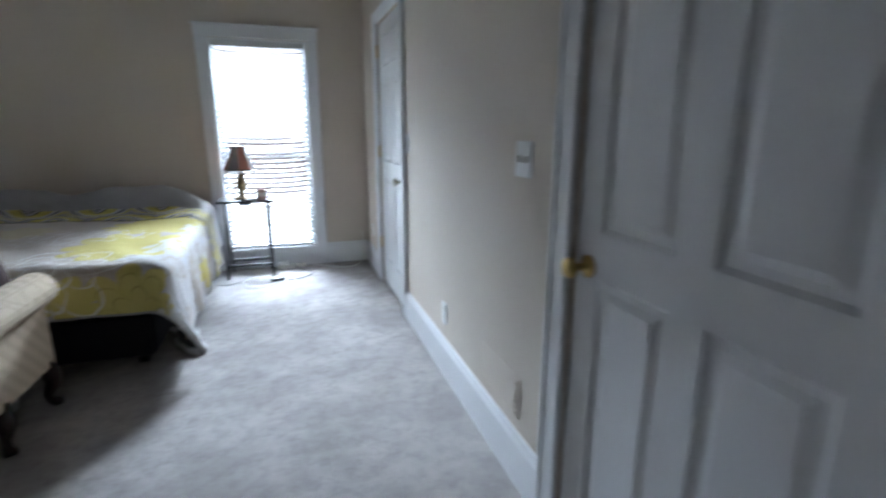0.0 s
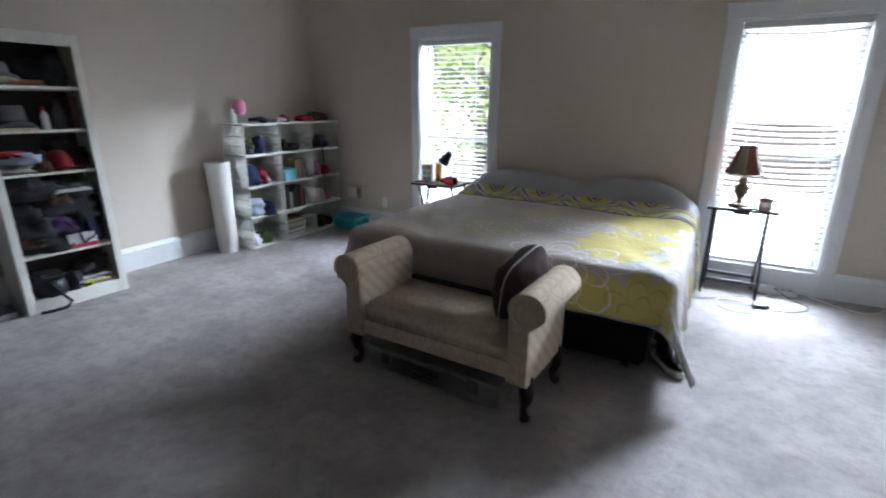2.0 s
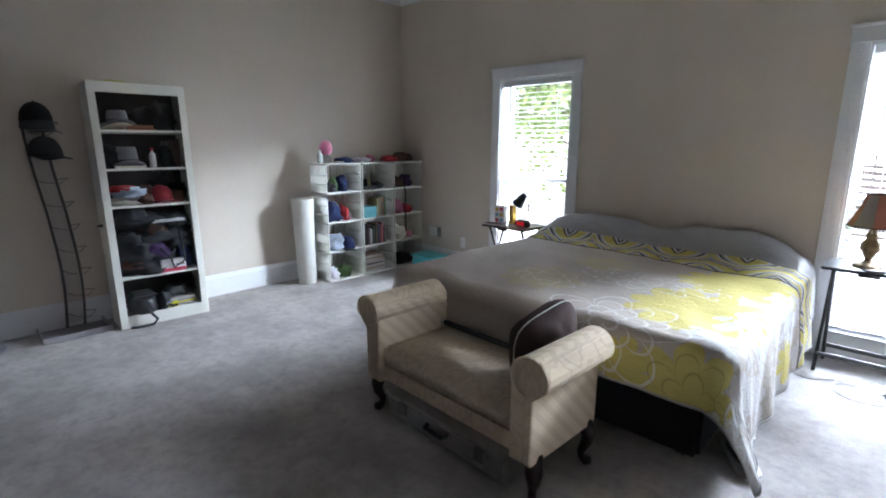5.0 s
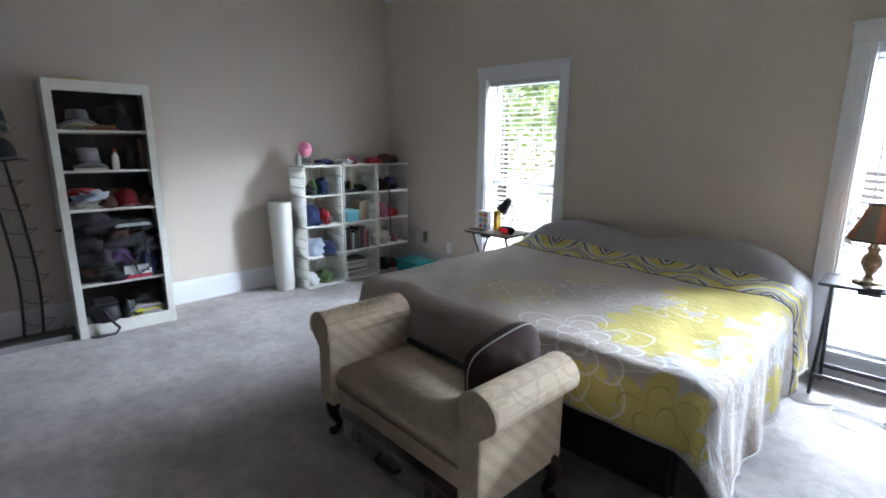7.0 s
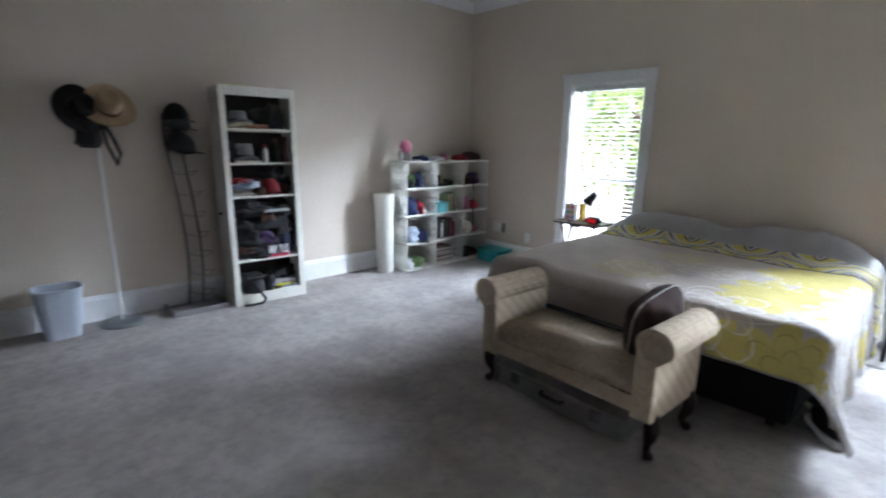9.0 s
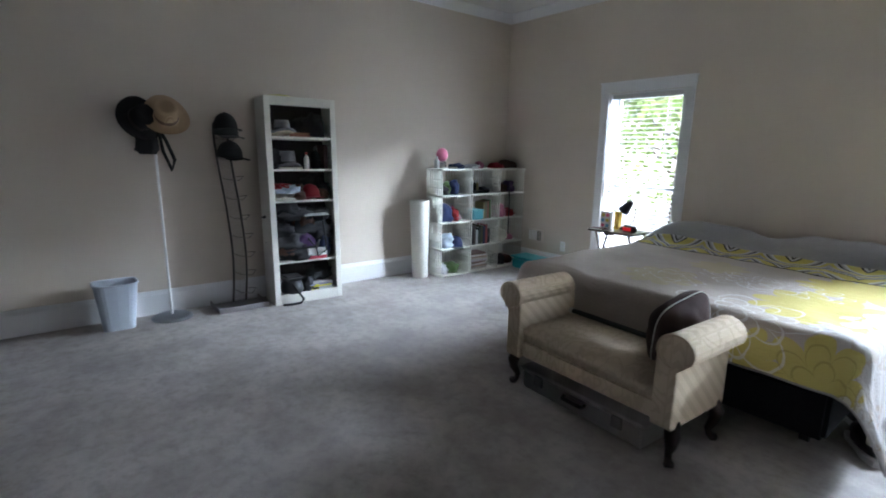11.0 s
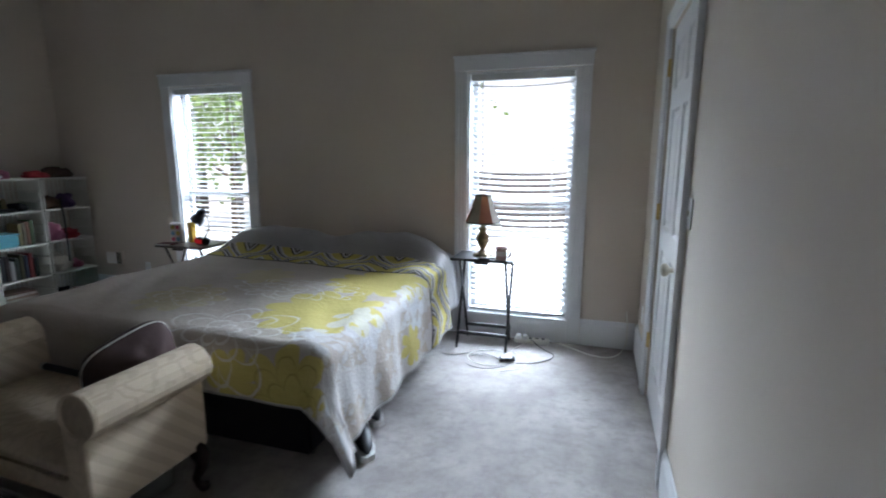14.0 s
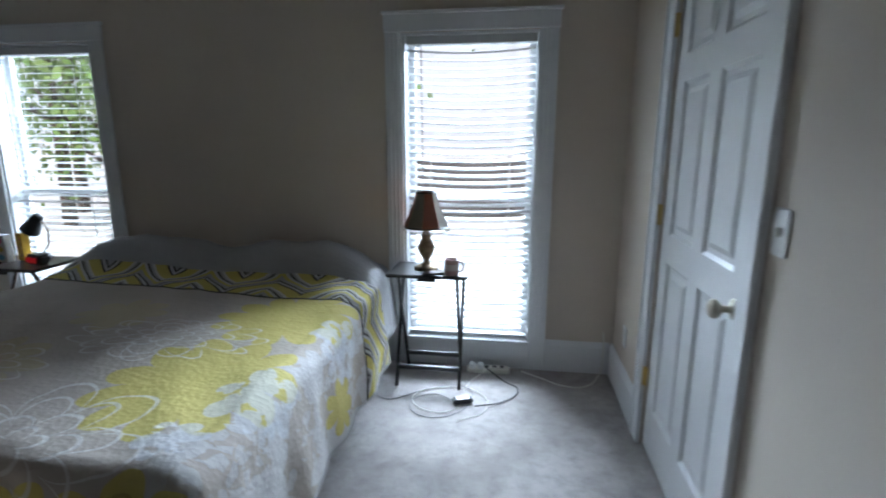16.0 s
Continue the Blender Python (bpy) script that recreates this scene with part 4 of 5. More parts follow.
def cap(m, c, c2, label, sc=1.0):
    """A baseball cap, brim towards +x."""
    o = thing("baseball_cap", m, label, "cap", "caps")
    bm = bmesh.new()
    rings = []
    for i in range(9):
        a = i / 8 * math.pi / 2
        rings.append((.092 * math.cos(a) * sc, .125 * math.sin(a) ** .9 * sc if a else 0))
    bm = lathe(rings, 18, sx=1.08, sy=.95)
    part("crown", bm, plain("cap_cloth", c, .85), o, smooth=True)
    bm = bmesh.new()
    ol = []
    for i in range(13):
        a = radians(-75 + i * 12.5)
        ol.append((.10 * math.cos(a) * .5, .085 * math.sin(a)))
    out = [(.05 + .12 * max(math.cos(radians(-80 + i * 13.3)), 0) ** .7, .088 * math.sin(radians(-80 + i * 13.3))) for i in range(13)]
    top = [bm.verts.new((x * sc, y * sc, (.012 - 1.2 * y * y) * sc)) for x, y in ol]
    rim = [bm.verts.new((x * sc, y * sc, (.004 - 2.2 * y * y) * sc)) for x, y in out]
    for i in range(12):
        bm.faces.new((top[i], rim[i], rim[i + 1], top[i + 1]))
    b = part("brim", bm, plain("brim_cloth", c2, .8), o, smooth=True)
    sol = b.modifiers.new("thick", 'SOLIDIFY')
    sol.thickness = .005
    part("button", lathe([(.001, 0), (.008, .001), (.006, .006), (.001, .008)], 8), plain("cap_button", c2, .8), o, m=pose(0, 0, .124 * sc))
    return o


def hat(m, c, band, label, R=.165, r=.085, h=.11, mat=None):
    """A brimmed hat with a pinched crown and a band."""
    o = thing("hat", m, label, "hat", "hats")
    cl = mat or plain("hat_felt", c, .85, 0, 40, .15, .2)
    bm = bmesh.new()
    prof = [(R, .012), (R * .9, .003), (r + .01, 0), (r, .012), (r * .93, h * .7), (r * .82, h), (r * .5, h * .93), (.002, h * .86)]
    n = 28
    rings = []
    for q, (pr, pz) in enumerate(prof):
        ring = []
        for j in range(n):
            a = 2 * math.pi * j / n
            wv = .018 * math.cos(2 * a) if q < 2 else 0
            ring.append(bm.verts.new((pr * 1.12 * math.cos(a), pr * .95 * math.sin(a), pz + wv)))
        rings.append(ring)
    for a, b in zip(rings, rings[1:]):
        for j in range(n):
            bm.faces.new((a[j], a[(j + 1) % n], b[(j + 1) % n], b[j]))
    bm.faces.new(rings[-1])
    f = part("felt", bm, cl, o, smooth=True)
    sol = f.modifiers.new("thick", 'SOLIDIFY')
    sol.thickness = .004
    part("band", lathe([(r * 1.01, .008), (r * 1.025, .01), (r * 1.0, .034), (r * .98, .036)], 28, sx=1.12, sy=.95), plain("hat_band", band, .7), o, smooth=True)
    return o


def bottle(m, r, h, c, capc, label, category="bottle"):
    o = thing("bottle", m, label, category, "bottles")
    part("body", lathe([(r * .9, 0), (r, .006), (r, h * .62), (r * .8, h * .72), (r * .35, h * .8), (r * .35, h * .86)], 16), plain("bottle_wall", c, .25), o, smooth=True)
    part("cap", lathe([(r * .42, h * .85), (r * .44, h * .86), (r * .44, h), (r * .38, h * 1.005)], 14), plain("bottle_cap", capc, .4), o)
    return o


def book(m, w, d, h, c, label="worn book on the shelf"):
    o = thing("book", m, label, "book", "books")
    bm = B1(-d / 2, -w / 2, 0, d / 2, -w / 2 + .002, h)
    box(bm, -d / 2, w / 2 - .002, 0, d / 2, w / 2, h)
    box(bm, d / 2 - .002, -w / 2, 0, d / 2, w / 2, h)
    part("cover", bm, plain("book_cover", c, .55), o)
    part("pages", B1(-d / 2 + .003, -w / 2 + .0025, .002, d / 2 - .004, w / 2 - .0025, h - .003), CREAMP, o)
    return o


NAVY, CHAR, RED, PINK, TEAL = (.02, .03, .09), (.03, .03, .032), (.40, .03, .035), (.62, .22, .33), (.05, .35, .38)
mats = {n: plain(n + "_cloth", c, .85, 0, 14, .45, .3) for n, c in (("navy", NAVY), ("charcoal", CHAR), ("red", RED), ("pink", PINK), ("pale_blue", (.45, .52, .62)), ("green", (.10, .16, .06)), ("cream", (.6, .56, .48)), ("white", (.7, .7, .72)), ("brown", (.10, .05, .035)), ("purple", (.10, .05, .14)))}


def pile(j, row, items):
    for i, (y, s, mn, lab, cat) in enumerate(items):
        heap(cat.replace(" ", "_"), on(j, row, y), s, mats[mn], lab, cat, j * 17 + row * 5 + i)


pile(0, 3, [(.12, (.09, .08, .06), "charcoal", "heap of dark cloth and straps on a crate shelf", "bag"), (.27, (.08, .07, .10), "navy", "dark blue pouch on a crate shelf", "pouch"), (.17, (.05, .05, .09), "green", "dull green cloth bundle on a crate shelf", "rolled cloth")])
pile(0, 2, [(.13, (.12, .11, .12), "navy", "navy patterned scarf bundled on a crate shelf", "scarf"), (.28, (.09, .06, .09), "red", "red cloth bundle on a crate shelf", "rolled cloth"), (.33, (.07, .05, .05), "white", "white cloth bundle on a crate shelf", "rolled cloth")])
heap("cap_stack", on(0, 1, .16), (.11, .12, .10), mats["pale_blue"], "pale blue sun hat on a crate shelf", "hat", 3)
cap(on(0, 1, .29, -.10, -25), NAVY, CHAR, "dark navy cap on a crate shelf")
pile(0, 0, [(.11, (.10, .08, .07), "white", "white and blue cloth in a crate", "rolled cloth"), (.24, (.10, .10, .07), "green", "dark green mesh bag in a crate", "bag")])
for i, (y, c) in enumerate(((.06, (.02, .06, .03)), (.11, (.02, .05, .03)), (.16, (.03, .03, .02)), (.2, (.3, .25, .12)))):
    bottle(on(1, 3, y), .021, .15, c, (.5, .5, .48), "small dark green bottle on a crate shelf")
heap("pouch", on(1, 3, .30), (.07, .08, .045), mats["charcoal"], "black zip pouch on a crate shelf", "pouch", 9)
tagged(part("tray", B1(-.09, -.11, 0, .08, .11, .03, bev=.006), BLACKP, m=on(1, 3, .14)), "flat black tray under small bottles", "tray")
tb = thing("storage_bin", on(1, 2, .12, -.10), "small turquoise plastic bin on a crate shelf", "storage bin")
part("body", B1(-.09, -.085, 0, .09, .085, .11, bev=.012, seg=2), plain("turquoise_plastic", (.10, .42, .50), .4), tb)
part("rim", B1(-.095, -.09, .105, .095, .09, .118, bev=.004), plain("turquoise_rim", (.16, .5, .58), .4), tb)
rng = random.Random(5)
for i in range(4):
    book(on(1, 2, .24 + i * .032, -.12), .026, .15, rng.uniform(.15, .22), ((.45, .38, .2), (.35, .3, .22), (.4, .2, .15), (.12, .2, .1))[i])
for i in range(8):
    book(on(1, 1, .06 + i * .038, -.12), .03, .16, rng.uniform(.17, .23), ((.02, .02, .025), (.05, .03, .03), (.4, .4, .4), (.03, .04, .03), (.06, .05, .02), (.02, .02, .05), (.3, .05, .05), (.02, .02, .02))[i], "dark upright book on a crate shelf")
for i in range(9):
    o = book(on(1, 0, .19 + rng.uniform(-.02, .02), -.14) @ pose(0, 0, .006 + i * .021, 90, 0, rng.uniform(-6, 6)) @ pose(0, .0085, -.12), .017, .19, .25, ((.5, .45, .38), (.35, .25, .2), (.6, .55, .5), (.2, .12, .1), (.45, .4, .42))[i % 5], "magazine lying in a stack")
pile(2, 3, [(.13, (.09, .09, .07), "brown", "brown handbag on a crate shelf", "handbag"), (.28, (.08, .08, .08), "purple", "dark purple purse on a crate shelf", "purse")])
pile(2, 2, [(.12, (.09, .10, .10), "pink", "pink handbag on a crate shelf", "handbag"), (.28, (.09, .08, .06), "red", "red and pink purse on a crate shelf", "purse")])
pile(2, 1, [(.14, (.10, .11, .10), "cream", "cream handbag with straps on a crate shelf", "handbag"), (.31, (.07, .05, .05), "pink", "bright pink pouch on a crate shelf", "pouch")])
pile(2, 0, [(.14, (.10, .10, .08), "charcoal", "black shoes heaped in a crate", "shoes"), (.28, (.09, .09, .06), "brown", "dark shoes in a crate", "shoes")])
bm = T1([(0, 0, .1), (.02, 0, -.1), (.015, .004, -.3), (.02, .0, -.5)], .007, 6)
tagged(part("bag_strap", bm, mats["charcoal"], m=on(2, 3, .14, .012)), "long dark strap hanging down the crate front", "strap")
pile(0, 4, [(.32, (.08, .09, .035), "navy", "folded dark cloth on top of the crates", "cloth")])
pile(1, 4, [(.10, (.09, .10, .03), "white", "folded white and pink cloth on top of the crates", "cloth"), (.22, (.06, .05, .05), "pink", "small pink cloth on top of the crates", "cloth")])
pile(2, 4, [(.06, (.08, .10, .04), "red", "folded red cloth on top of the crates", "cloth"), (.24, (.10, .12, .06), "brown", "dark brown twisted belt on top of the crates", "belt")])
ds = thing("bust_stand", on(0, 4, .12, -.16), "pink balloon-shaped ornament on a glass jar", "ornament")
part("jar", lathe([(.045, 0), (.05, .01), (.05, .05), (.035, .075), (.03, .08)], 18), CLEAR, ds, smooth=True)
part("ball", lathe([(.001, .075), (.04, .085), (.062, .12), (.066, .15), (.055, .19), (.03, .215), (.001, .222)], 20), plain("pink_rubber", (.75, .22, .35), .4), ds, smooth=True)
bottle(on(0, 4, .05, -.16), .028, .13, (.6, .62, .6), (.7, .7, .7), "clear glass jar on top of the crates", "jar")
for y in (.2, .25):
    tagged(part("bracelet", T1([(.03 * math.cos(a / 12 * 6.283), .03 * math.sin(a / 12 * 6.283), .008) for a in range(13)], .008, 6), NICKEL, m=on(0, 4, y, -.1)), "metal bracelet on top of the crates", "bracelet")

cl = thing("tall_vase", W(-4.41, -1.51, 0, 0, -1.5, 0), "tall white tapered column vase beside the crates", "vase")
part("body", lathe([(.085, 0), (.088, .006), (.098, .45), (.112, .84), (.112, .85), (.104, .85), (.10, .80), (.001, .79)], 28), plain("matt_white_ceramic", (.70, .68, .63), .6, 0, 10, .06, .05), cl, smooth=True)
part("rim", T1([(.108 * math.cos(a / 24 * 6.2832), .108 * math.sin(a / 24 * 6.2832), .85) for a in range(25)], .006, 6), CREAMP, cl)
tub = thing("storage_tub", W(-4.0, -.17, 0), "low teal plastic tub on the carpet", "storage tub")
part("body", B1(-.17, -.13, 0, .17, .13, .13, bev=.02, seg=2), plain("teal_plastic", (.02, .38, .42), .4), tub)
part("lid", B1(-.18, -.14, .13, .18, .14, .15, bev=.006), plain("teal_lid", (.03, .45, .48), .4), tub)

# ---- bookcase ----
CREAMPAINT = plain("cream_white_paint", (.76, .74, .67), .45, 0, 9, .06, .05)
BW, BH, BD = .635, 1.82, .26
BK = W(-4.255, -2.88, 0, 0, -2.6, -2.5)
bc = thing("bookcase", BK, "white painted bookcase with dark back, leaning and crammed", "bookcase")
for sy in (-1, 1):
    part("side_panel", B1(-BD, sy * BW / 2 - (.02 if sy > 0 else 0), 0, 0, sy * BW / 2 + (.02 if sy < 0 else 0), BH, bev=.002), CREAMPAINT, bc)
    part("face_stile", B1(0, min(sy * BW / 2, sy * (BW / 2 - .05)), 0, .016, max(sy * BW / 2, sy * (BW / 2 - .05)), BH, bev=.002), CREAMPAINT, bc)
part("top_panel", B1(-BD, -BW / 2 + .02, BH - .02, 0, BW / 2 - .02, BH), CREAMPAINT, bc)
part("top_rail", B1(0, -BW / 2 + .05, BH - .075, .016, BW / 2 - .05, BH, bev=.002), CREAMPAINT, bc)
part("plinth", B1(0, -BW / 2 + .05, 0, .016, BW / 2 - .05, .095, bev=.002), CREAMPAINT, bc)
# dark back: board colour together with the shade between the shelves
part("back_panel", B1(-BD, -BW / 2 + .02, .02, -BD + .006, BW / 2 - .02, BH - .02), plain("dark_shaded_back", (.035, .028, .028), .8), bc, "dark brown back board, shade inside put into its colour")
SH = [.085, .385, .93, 1.207, 1.487]
for z in SH:
    part("shelf", B1(-BD + .008, -BW / 2 + .021, z - .018, -.004, BW / 2 - .021, z, bev=.002), CREAMPAINT, bc)


def inb(row, y, x=-.12, dz=0.0, rz=0):
    return BK @ pose(x, y, SH[row] + dz, 0, 0, rz)


def bpile(row, items):
    for i, (y, x, dz, s, mn, lab, cat) in enumerate(items):
        heap(cat.replace(" ", "_"), inb(row, y, x, dz), (s[0] * 1.15, s[1] * 1.15, s[2] * 1.25), mats[mn], lab, cat, row * 13 + i + 40)


hat(inb(4, -.13, -.12, .045), (.22, .23, .25), (.08, .08, .09), "grey felt hat on the bookcase shelf", .125, .075, .10)
for i in range(2):
    o = book(inb(4, .02, -.12) @ pose(0, 0, .02 * i, 90, 0, 4 * i) @ pose(0, .009, -.10), .018, .18, .22, ((.25, .08, .05), (.3, .14, .07))[i], "thin reddish book lying on the shelf")
hat(inb(4, -.13, -.13, .022), (.5, .45, .33), (.1, .1, .1), "cream straw hat under the grey hat", .125, .07, .03)
bpile(4, [(.15, -.13, 0, (.10, .10, .11), "charcoal", "black bag on the top bookcase shelf", "bag")])
hat(inb(3, -.10, -.12, .03), (.20, .20, .21), (.06, .06, .06), "dark grey hat on the bookcase shelf", .12, .078, .13)
book(inb(3, -.10, -.10) @ pose(0, 0, 0, 90, 0, 0) @ pose(0, .009, -.10), .018, .17, .2, (.6, .55, .42), "cream book lying on the shelf")
bpile(3, [(-.21, -.16, 0, (.08, .06, .08), "charcoal", "black pouch on the bookcase shelf", "pouch")])
bottle(inb(3, .06, -.07), .024, .15, (.7, .68, .66), RED, "white bottle with a red cap on the shelf")
bottle(inb(3, .16, -.10), .042, .20, (.04, .045, .045), (.05, .05, .05), "dark glass jar on the bookcase shelf", "jar")
book(inb(3, .235, -.13), .04, .18, .22, (.06, .02, .02), "dark red upright book on the shelf")
bpile(2, [(-.16, -.12, 0, (.10, .10, .03), "cream", "folded cream cloth on the bookcase shelf", "cloth"), (-.13, -.09, .06, (.10, .10, .04), "pale_blue", "folded blue cloth on the bookcase shelf", "cloth"), (-.18, -.12, .10, (.09, .085, .025), "red", "red knitted cloth on the bookcase shelf", "cloth"), (.21, -.10, 0, (.06, .05, .05), "brown", "brown leather pouch on the shelf", "pouch")])
cap(inb(2, .10, -.12, .02, 5), (.20, .012, .018), (.16, .012, .018), "bright red baseball cap on the shelf")
bpile(2, [(-.03, -.07, 0, (.07, .05, .04), "brown", "brown glove on the bookcase shelf", "glove")])
bpile(1, [(-.02, -.13, .0, (.11, .22, .08), "charcoal", "black bag jammed on the shelf", "bag"), (-.12, -.12, .11, (.10, .14, .09), "charcoal", "black camera bag on the shelf", "bag"),
          (.05, -.13, .24, (.11, .20, .07), "charcoal", "long black case across the shelf", "case"), (-.05, -.14, .36, (.11, .22, .06), "charcoal", "dark jacket bundled in the bookcase", "jacket"),
          (-.16, -.12, .05, (.09, .09, .08), "brown", "dark brown purse on the shelf", "purse"), (.19, -.11, .02, (.07, .06, .12), "navy", "navy box bag on the shelf", "bag")])
for i, (y, dz, mn) in enumerate(((.17, .17, "charcoal"), (-.17, .22, "charcoal"), (.02, .30, "brown"), (.16, .36, "charcoal"), (-.14, .42, "charcoal"), (.0, .12, "purple"))):
    heap("bag", inb(1, y, -.11, dz), (.10, .11, .08), mats[mn], "dark soft bag squeezed into the bookcase", "bag", 90 + i)
for i, (row, y, dz, mn) in enumerate(((4, .06, .05, "charcoal"), (3, -.19, .05, "charcoal"), (2, .0, .02, "brown"), (2, .22, .05, "charcoal"), (2, .14, .12, "charcoal"), (0, .2, .1, "charcoal"))):
    heap("rolled_cloth", inb(row, y, -.17, dz), (.08, .09, .075), mats[mn], "dark cloth bundle at the back of a shelf", "rolled cloth", 120 + i)
pb = thing("paper_stack", inb(1, .10, -.05, .40, 4), "grey papers lying on a dark case", "papers")
for i in range(3):
    part("sheet", B1(-.06, -.12 + i * .01, i * .008, .06, .12 - i * .008, i * .008 + .006), plain("grey_paper", (.45, .45, .45), .8), pb)
sb = thing("shoe_box", inb(1, .10, -.075, 0, 0), "white and red carton on the bookcase shelf", "carton")
part("box", B1(-.06, -.09, 0, .07, .09, .10, bev=.002), WHITEP, sb)
part("red_band", B1(.0702, -.09, .0, .0715, .09, .03), plain("red_print", (.45, .03, .06), .5), sb)
for i, (y, pts) in enumerate(((.16, [(0, 0, .42), (.03, .01, .25), (.035, .02, .08), (.02, -.06, .03), (.03, -.08, .12)]), (.02, [(0, 0, .2), (.03, .05, .12), (.03, .10, .18)]))):
    tagged(part("bag_strap", T1([(x + .0, q, z) for x, q, z in pts], .009, 6), mats["charcoal"], smooth=True, m=inb(1, y, -.02)), "black strap hanging out of the bookcase", "strap")
cb = thing("camera_bag", inb(0, -.14, -.06), "black camera bag on the lowest bookcase shelf", "bag")
part("body", lump(.10, .10, .105, .1, 1.8, 2), BLACKP, cb, smooth=True)
part("flap", B1(-.09, -.085, .12, .10, .085, .17, bev=.02, seg=2), BLACKP, cb)
part("strap", T1([(.09, -.02, .10), (.125, .02, .02), (.13, .06, -.04), (.125, .03, -.076), (.12, -.06, -.077), (.10, -.12, -.077)], .011, 6), mats["charcoal"], cb, "black webbing strap")
for i in range(5):
    book(inb(0, .12, -.11) @ pose(0, 0, .016 * i, 90, 0, (3, -5, 2, 8, -3)[i]) @ pose(0, .008, -.11), .014, .2, .23, ((.5, .48, .45), (.35, .34, .36), (.6, .5, .05), (.2, .2, .3), (.45, .42, .4))[i], "flat magazine on the lowest shelf")
bpile(0, [(.14, -.13, .09, (.08, .10, .05), "charcoal", "black case on the lowest shelf", "case"), (.0, -.05, 0, (.06, .05, .07), "charcoal", "black pouch on the lowest shelf", "pouch")])
yb = thing("yellow_box", inb(0, .06, -.03), "small yellow box on the lowest shelf", "carton")
part("box", B1(-.03, -.035, 0, .03, .035, .06, bev=.003), plain("yellow_card", (.65, .6, .02), .5), yb)
part("label_band", B1(.0302, -.03, .015, .031, .03, .035), BLACKP, yb)
heap("cloth", BK @ pose(-.13, -.12, BH), (.06, .10, .018), plain("yellow_cloth", (.5, .48, .12), .85), "crumpled yellow cloth on top of the bookcase", "cloth", 77)

# ---- cap rack ----
ROSE = plain("smoky_rack_plastic", (.06, .05, .05), .3)
rk = thing("cap_rack", W(-4.40, -3.45, 0), "wavy dark two-rail cap rack with clear plastic holders", "cap rack")


def wavy(z):
    return -.12 + .02 * math.sin(z * 2.4) - .02 * z


def sway(z):
    """The two rails swing sideways in a shallow S."""
    return .02 - .06 * min(1, max(0, (z - .85) / .6)) ** 1.5 + .02 * math.sin(z * 4.2)


for y in (-.055, .055):
    part("rail", T1([(wavy(z / 20 * 1.55), y + sway(z / 20 * 1.55), .03 + z / 20 * 1.55) for z in range(21)], .0095, 8), ROSE, rk, "dark wavy rail")
bm = B1(-.20, -.21, 0, .10, .21, .012, bev=.004)
for a in ((-.20, -.21, .09, -.20), (-.20, .20, .09, .21), (.09, -.21, .10, .21)):
    box(bm, a[0], a[1], .012, a[2], a[3], .045, bev=.003)
part("base", bm, plain("grey_base", (.26, .24, .245), .5), rk)
for i in range(9):
    z = .14 + i * .165
    bm = bmesh.new()
    w = sway(z)
    tube(bm, [(wavy(z), w - .05, z), (wavy(z) + .09, w - .02, z - .012), (wavy(z) + .13, w + .06, z - .02), (wavy(z) + .09, w + .11, z + .012), (wavy(z), w + .05, z)], .004, 6)
    part("cap_holder", bm, CLEAR, rk)
part("back_strip", grid(1, 24, lambda s, t: Vector((wavy(t * 1.5) - .004, sway(t * 1.5) - .045 + s * .09, .06 + t * 1.5))), CLEAR, rk)
cap(W(-4.44, -3.48, 1.53, 0, 0, 10), (.012, .012, .013), (.05, .055, .055), "black and grey cap on the cap rack", 1.05)
cap(W(-4.44, -3.48, 1.48, 0, 6, 20), (.05, .055, .055), (.10, .105, .105), "grey cap under a black cap on the rack", 1.08)
cap(W(-4.44, -3.46, 1.30, 0, 4, 30), (.012, .012, .013), (.015, .014, .015), "black cap on the cap rack", 1.1)

# ---- hat stand and waste bin ----
hs = thing("hat_stand", W(-4.455, -3.985, 0), "slim white pole hat stand with a grey disc base", "hat stand")
part("base", lathe([(.15, 0), (.152, .012), (.12, .028), (.03, .034)], 32), plain("grey_metal", (.22, .23, .24), .4, .6), hs, "round grey metal base", True)
part("pole", T1([(0, 0, .03), (-.012, -.006, .8), (-.02, -.012, 1.62)], .0095, 10), WHITEP, hs, "thin white pole")
for a in (0, 2.1, 4.2):
    part("hook", T1([(-.02, -.012, 1.58), (-.02 + .06 * math.cos(a), -.012 + .06 * math.sin(a), 1.6), (-.02 + .09 * math.cos(a), -.012 + .09 * math.sin(a), 1.64)], .006, 6), WHITEP, hs)
k = Mat("straw", .8, 0, .2)
sw = k.add("TexWave")
sw.inputs["Scale"].default_value, sw.inputs["Distortion"].default_value = 40, 2
k.t.links.new(k.coord(), sw.inputs["Vector"])
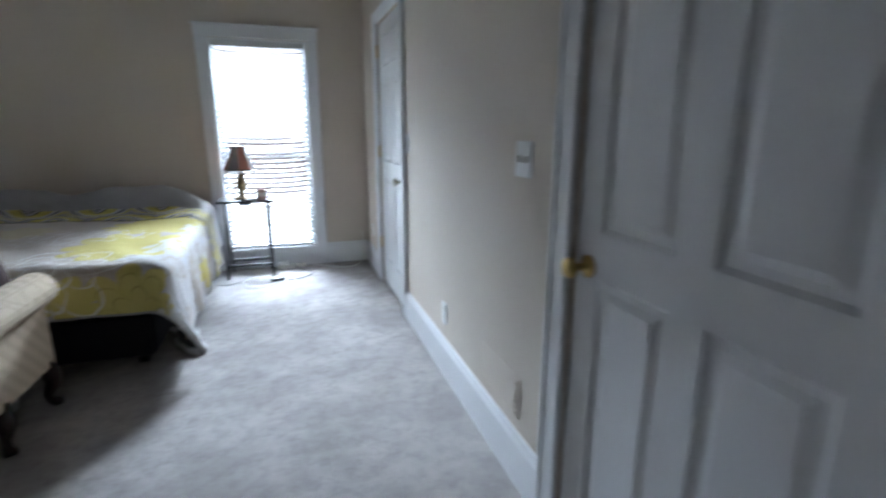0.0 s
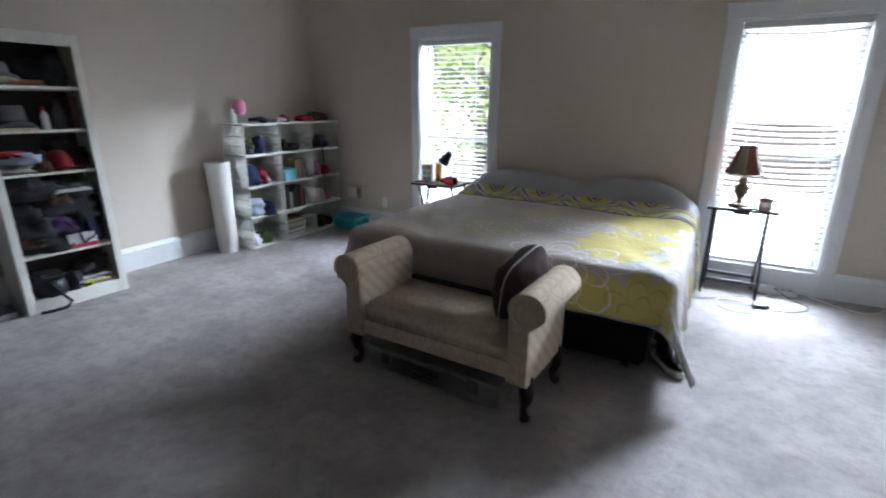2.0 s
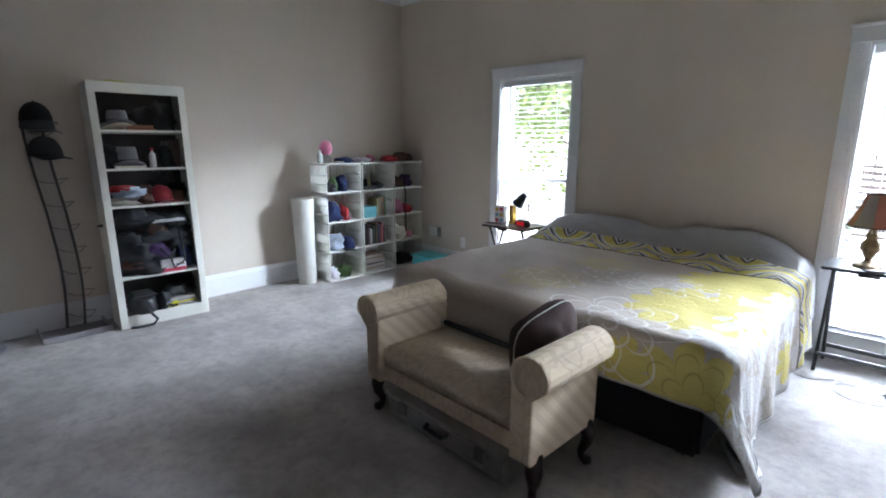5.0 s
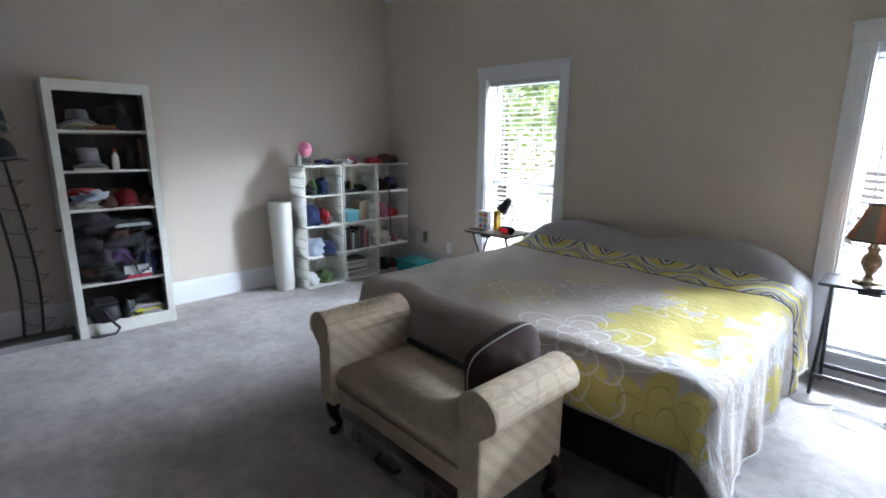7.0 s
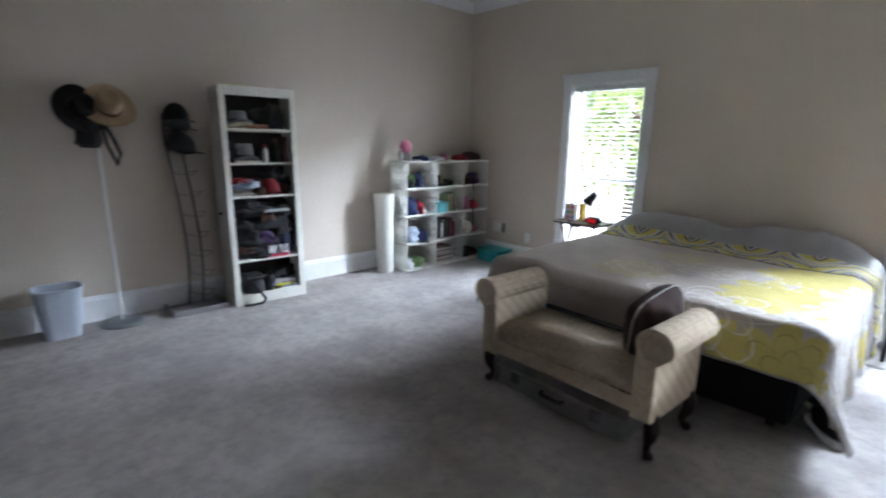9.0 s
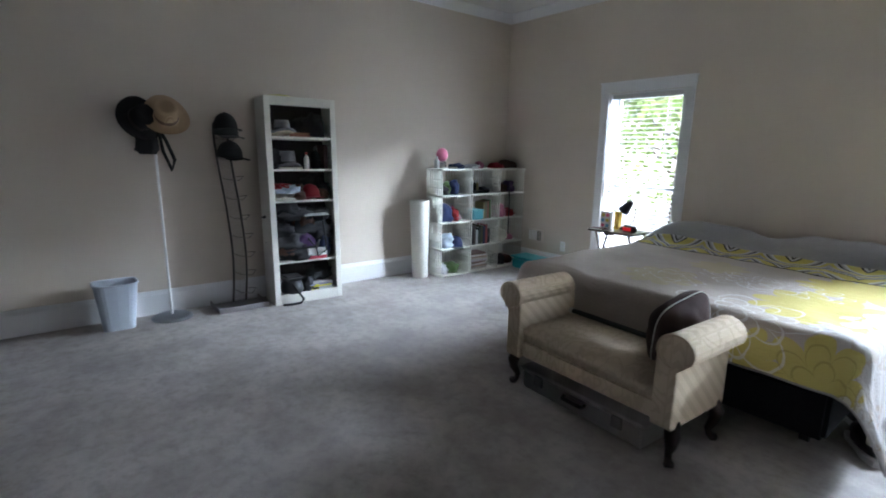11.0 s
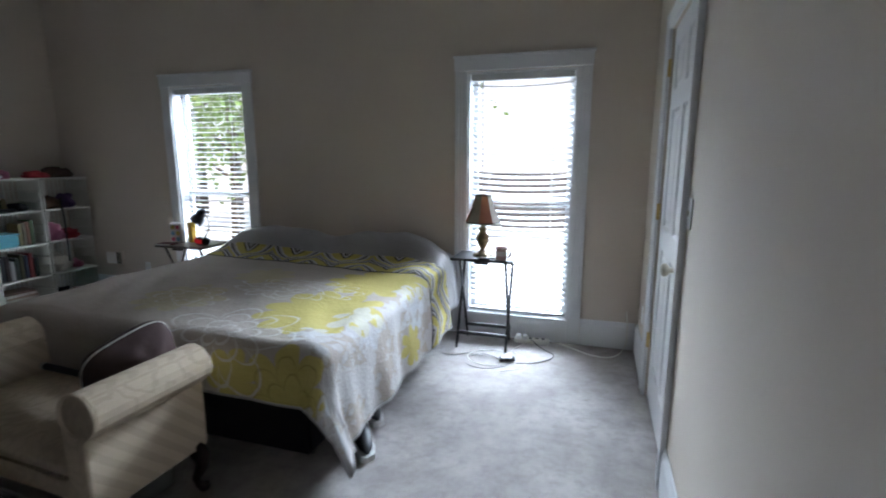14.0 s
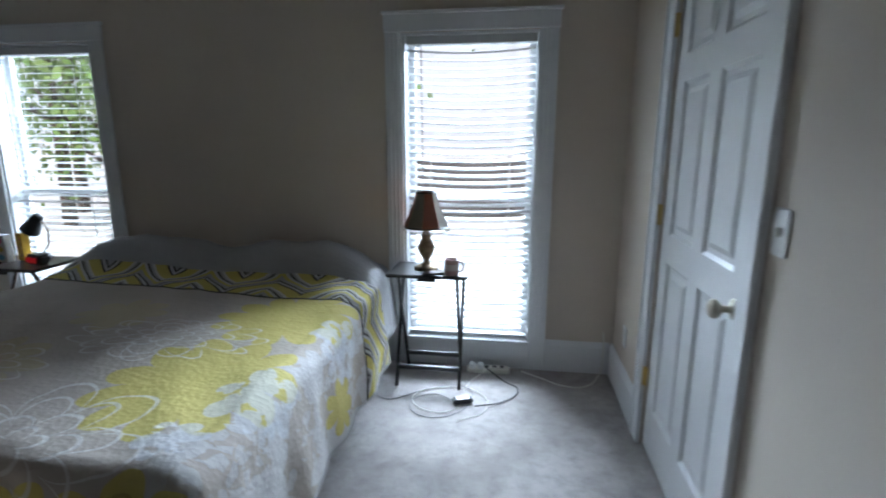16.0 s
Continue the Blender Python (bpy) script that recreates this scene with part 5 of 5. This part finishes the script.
k.color(k.mix(sw.outputs["Fac"], (.34, .22, .13), (.52, .37, .24))).bump(sw.outputs["Fac"], .4, .003)
hat(W(-4.355, -3.92, 1.60, 12, 52, 10), None, (.16, .09, .06), "brown straw cowboy hat hung on the stand", .165, .085, .12, k.m)
hat(W(-4.435, -4.09, 1.57, -30, 60, -10), (.016, .014, .014), (.03, .02, .02), "black felt hat hung on the stand", .165, .085, .11)
heap("hanging_bag", W(-4.415, -4.055, 1.32), (.05, .07, .13), mats["charcoal"], "small black bag hanging from the hat stand", "bag", 21)
tagged(part("belt", T1([(0, -.02, .30), (.025, .0, .12), (.03, .05, -.02), (.02, .075, .06), (.0, .03, .2), (0, -.02, .31)], .013, 6), mats["charcoal"], smooth=True, m=W(-4.415, -3.955, 1.22)), "black belt looped over the hat stand", "belt")
wb = thing("waste_bin", W(-4.435, -4.355, 0), "pale blue-white plastic waste bin on the carpet", "waste bin")
bm = bmesh.new()
lo, hi = (.085, .105), (.115, .145)
rings = []
for (a, b), z in ((lo, 0), (hi, .36), ((hi[0] - .006, hi[1] - .006), .36), ((lo[0] - .004, lo[1] - .004), .01)):
    ring = []
    for i in range(24):
        t = 2 * math.pi * i / 24
        cx, sx = math.cos(t), math.sin(t)
        ring.append(bm.verts.new((a * math.copysign(abs(cx) ** .45, cx), b * math.copysign(abs(sx) ** .45, sx), z)))
    rings.append(ring)
for a, b in zip(rings, rings[1:]):
    for j in range(24):
        bm.faces.new((a[j], a[(j + 1) % 24], b[(j + 1) % 24], b[j]))
bm.faces.new(rings[0][::-1])
bm.faces.new(rings[-1])
part("body", bm, plain("pale_blue_plastic", (.50, .55, .62), .4), wb, smooth=False)
bm = bmesh.new()
part("rim", T1([(.117 * math.copysign(abs(math.cos(t / 24 * 6.2832)) ** .45, math.cos(t / 24 * 6.2832)), .147 * math.copysign(abs(math.sin(t / 24 * 6.2832)) ** .45, math.sin(t / 24 * 6.2832)), .358) for t in range(25)], .006, 6), plain("pale_blue_rim", (.55, .6, .66), .4), wb)
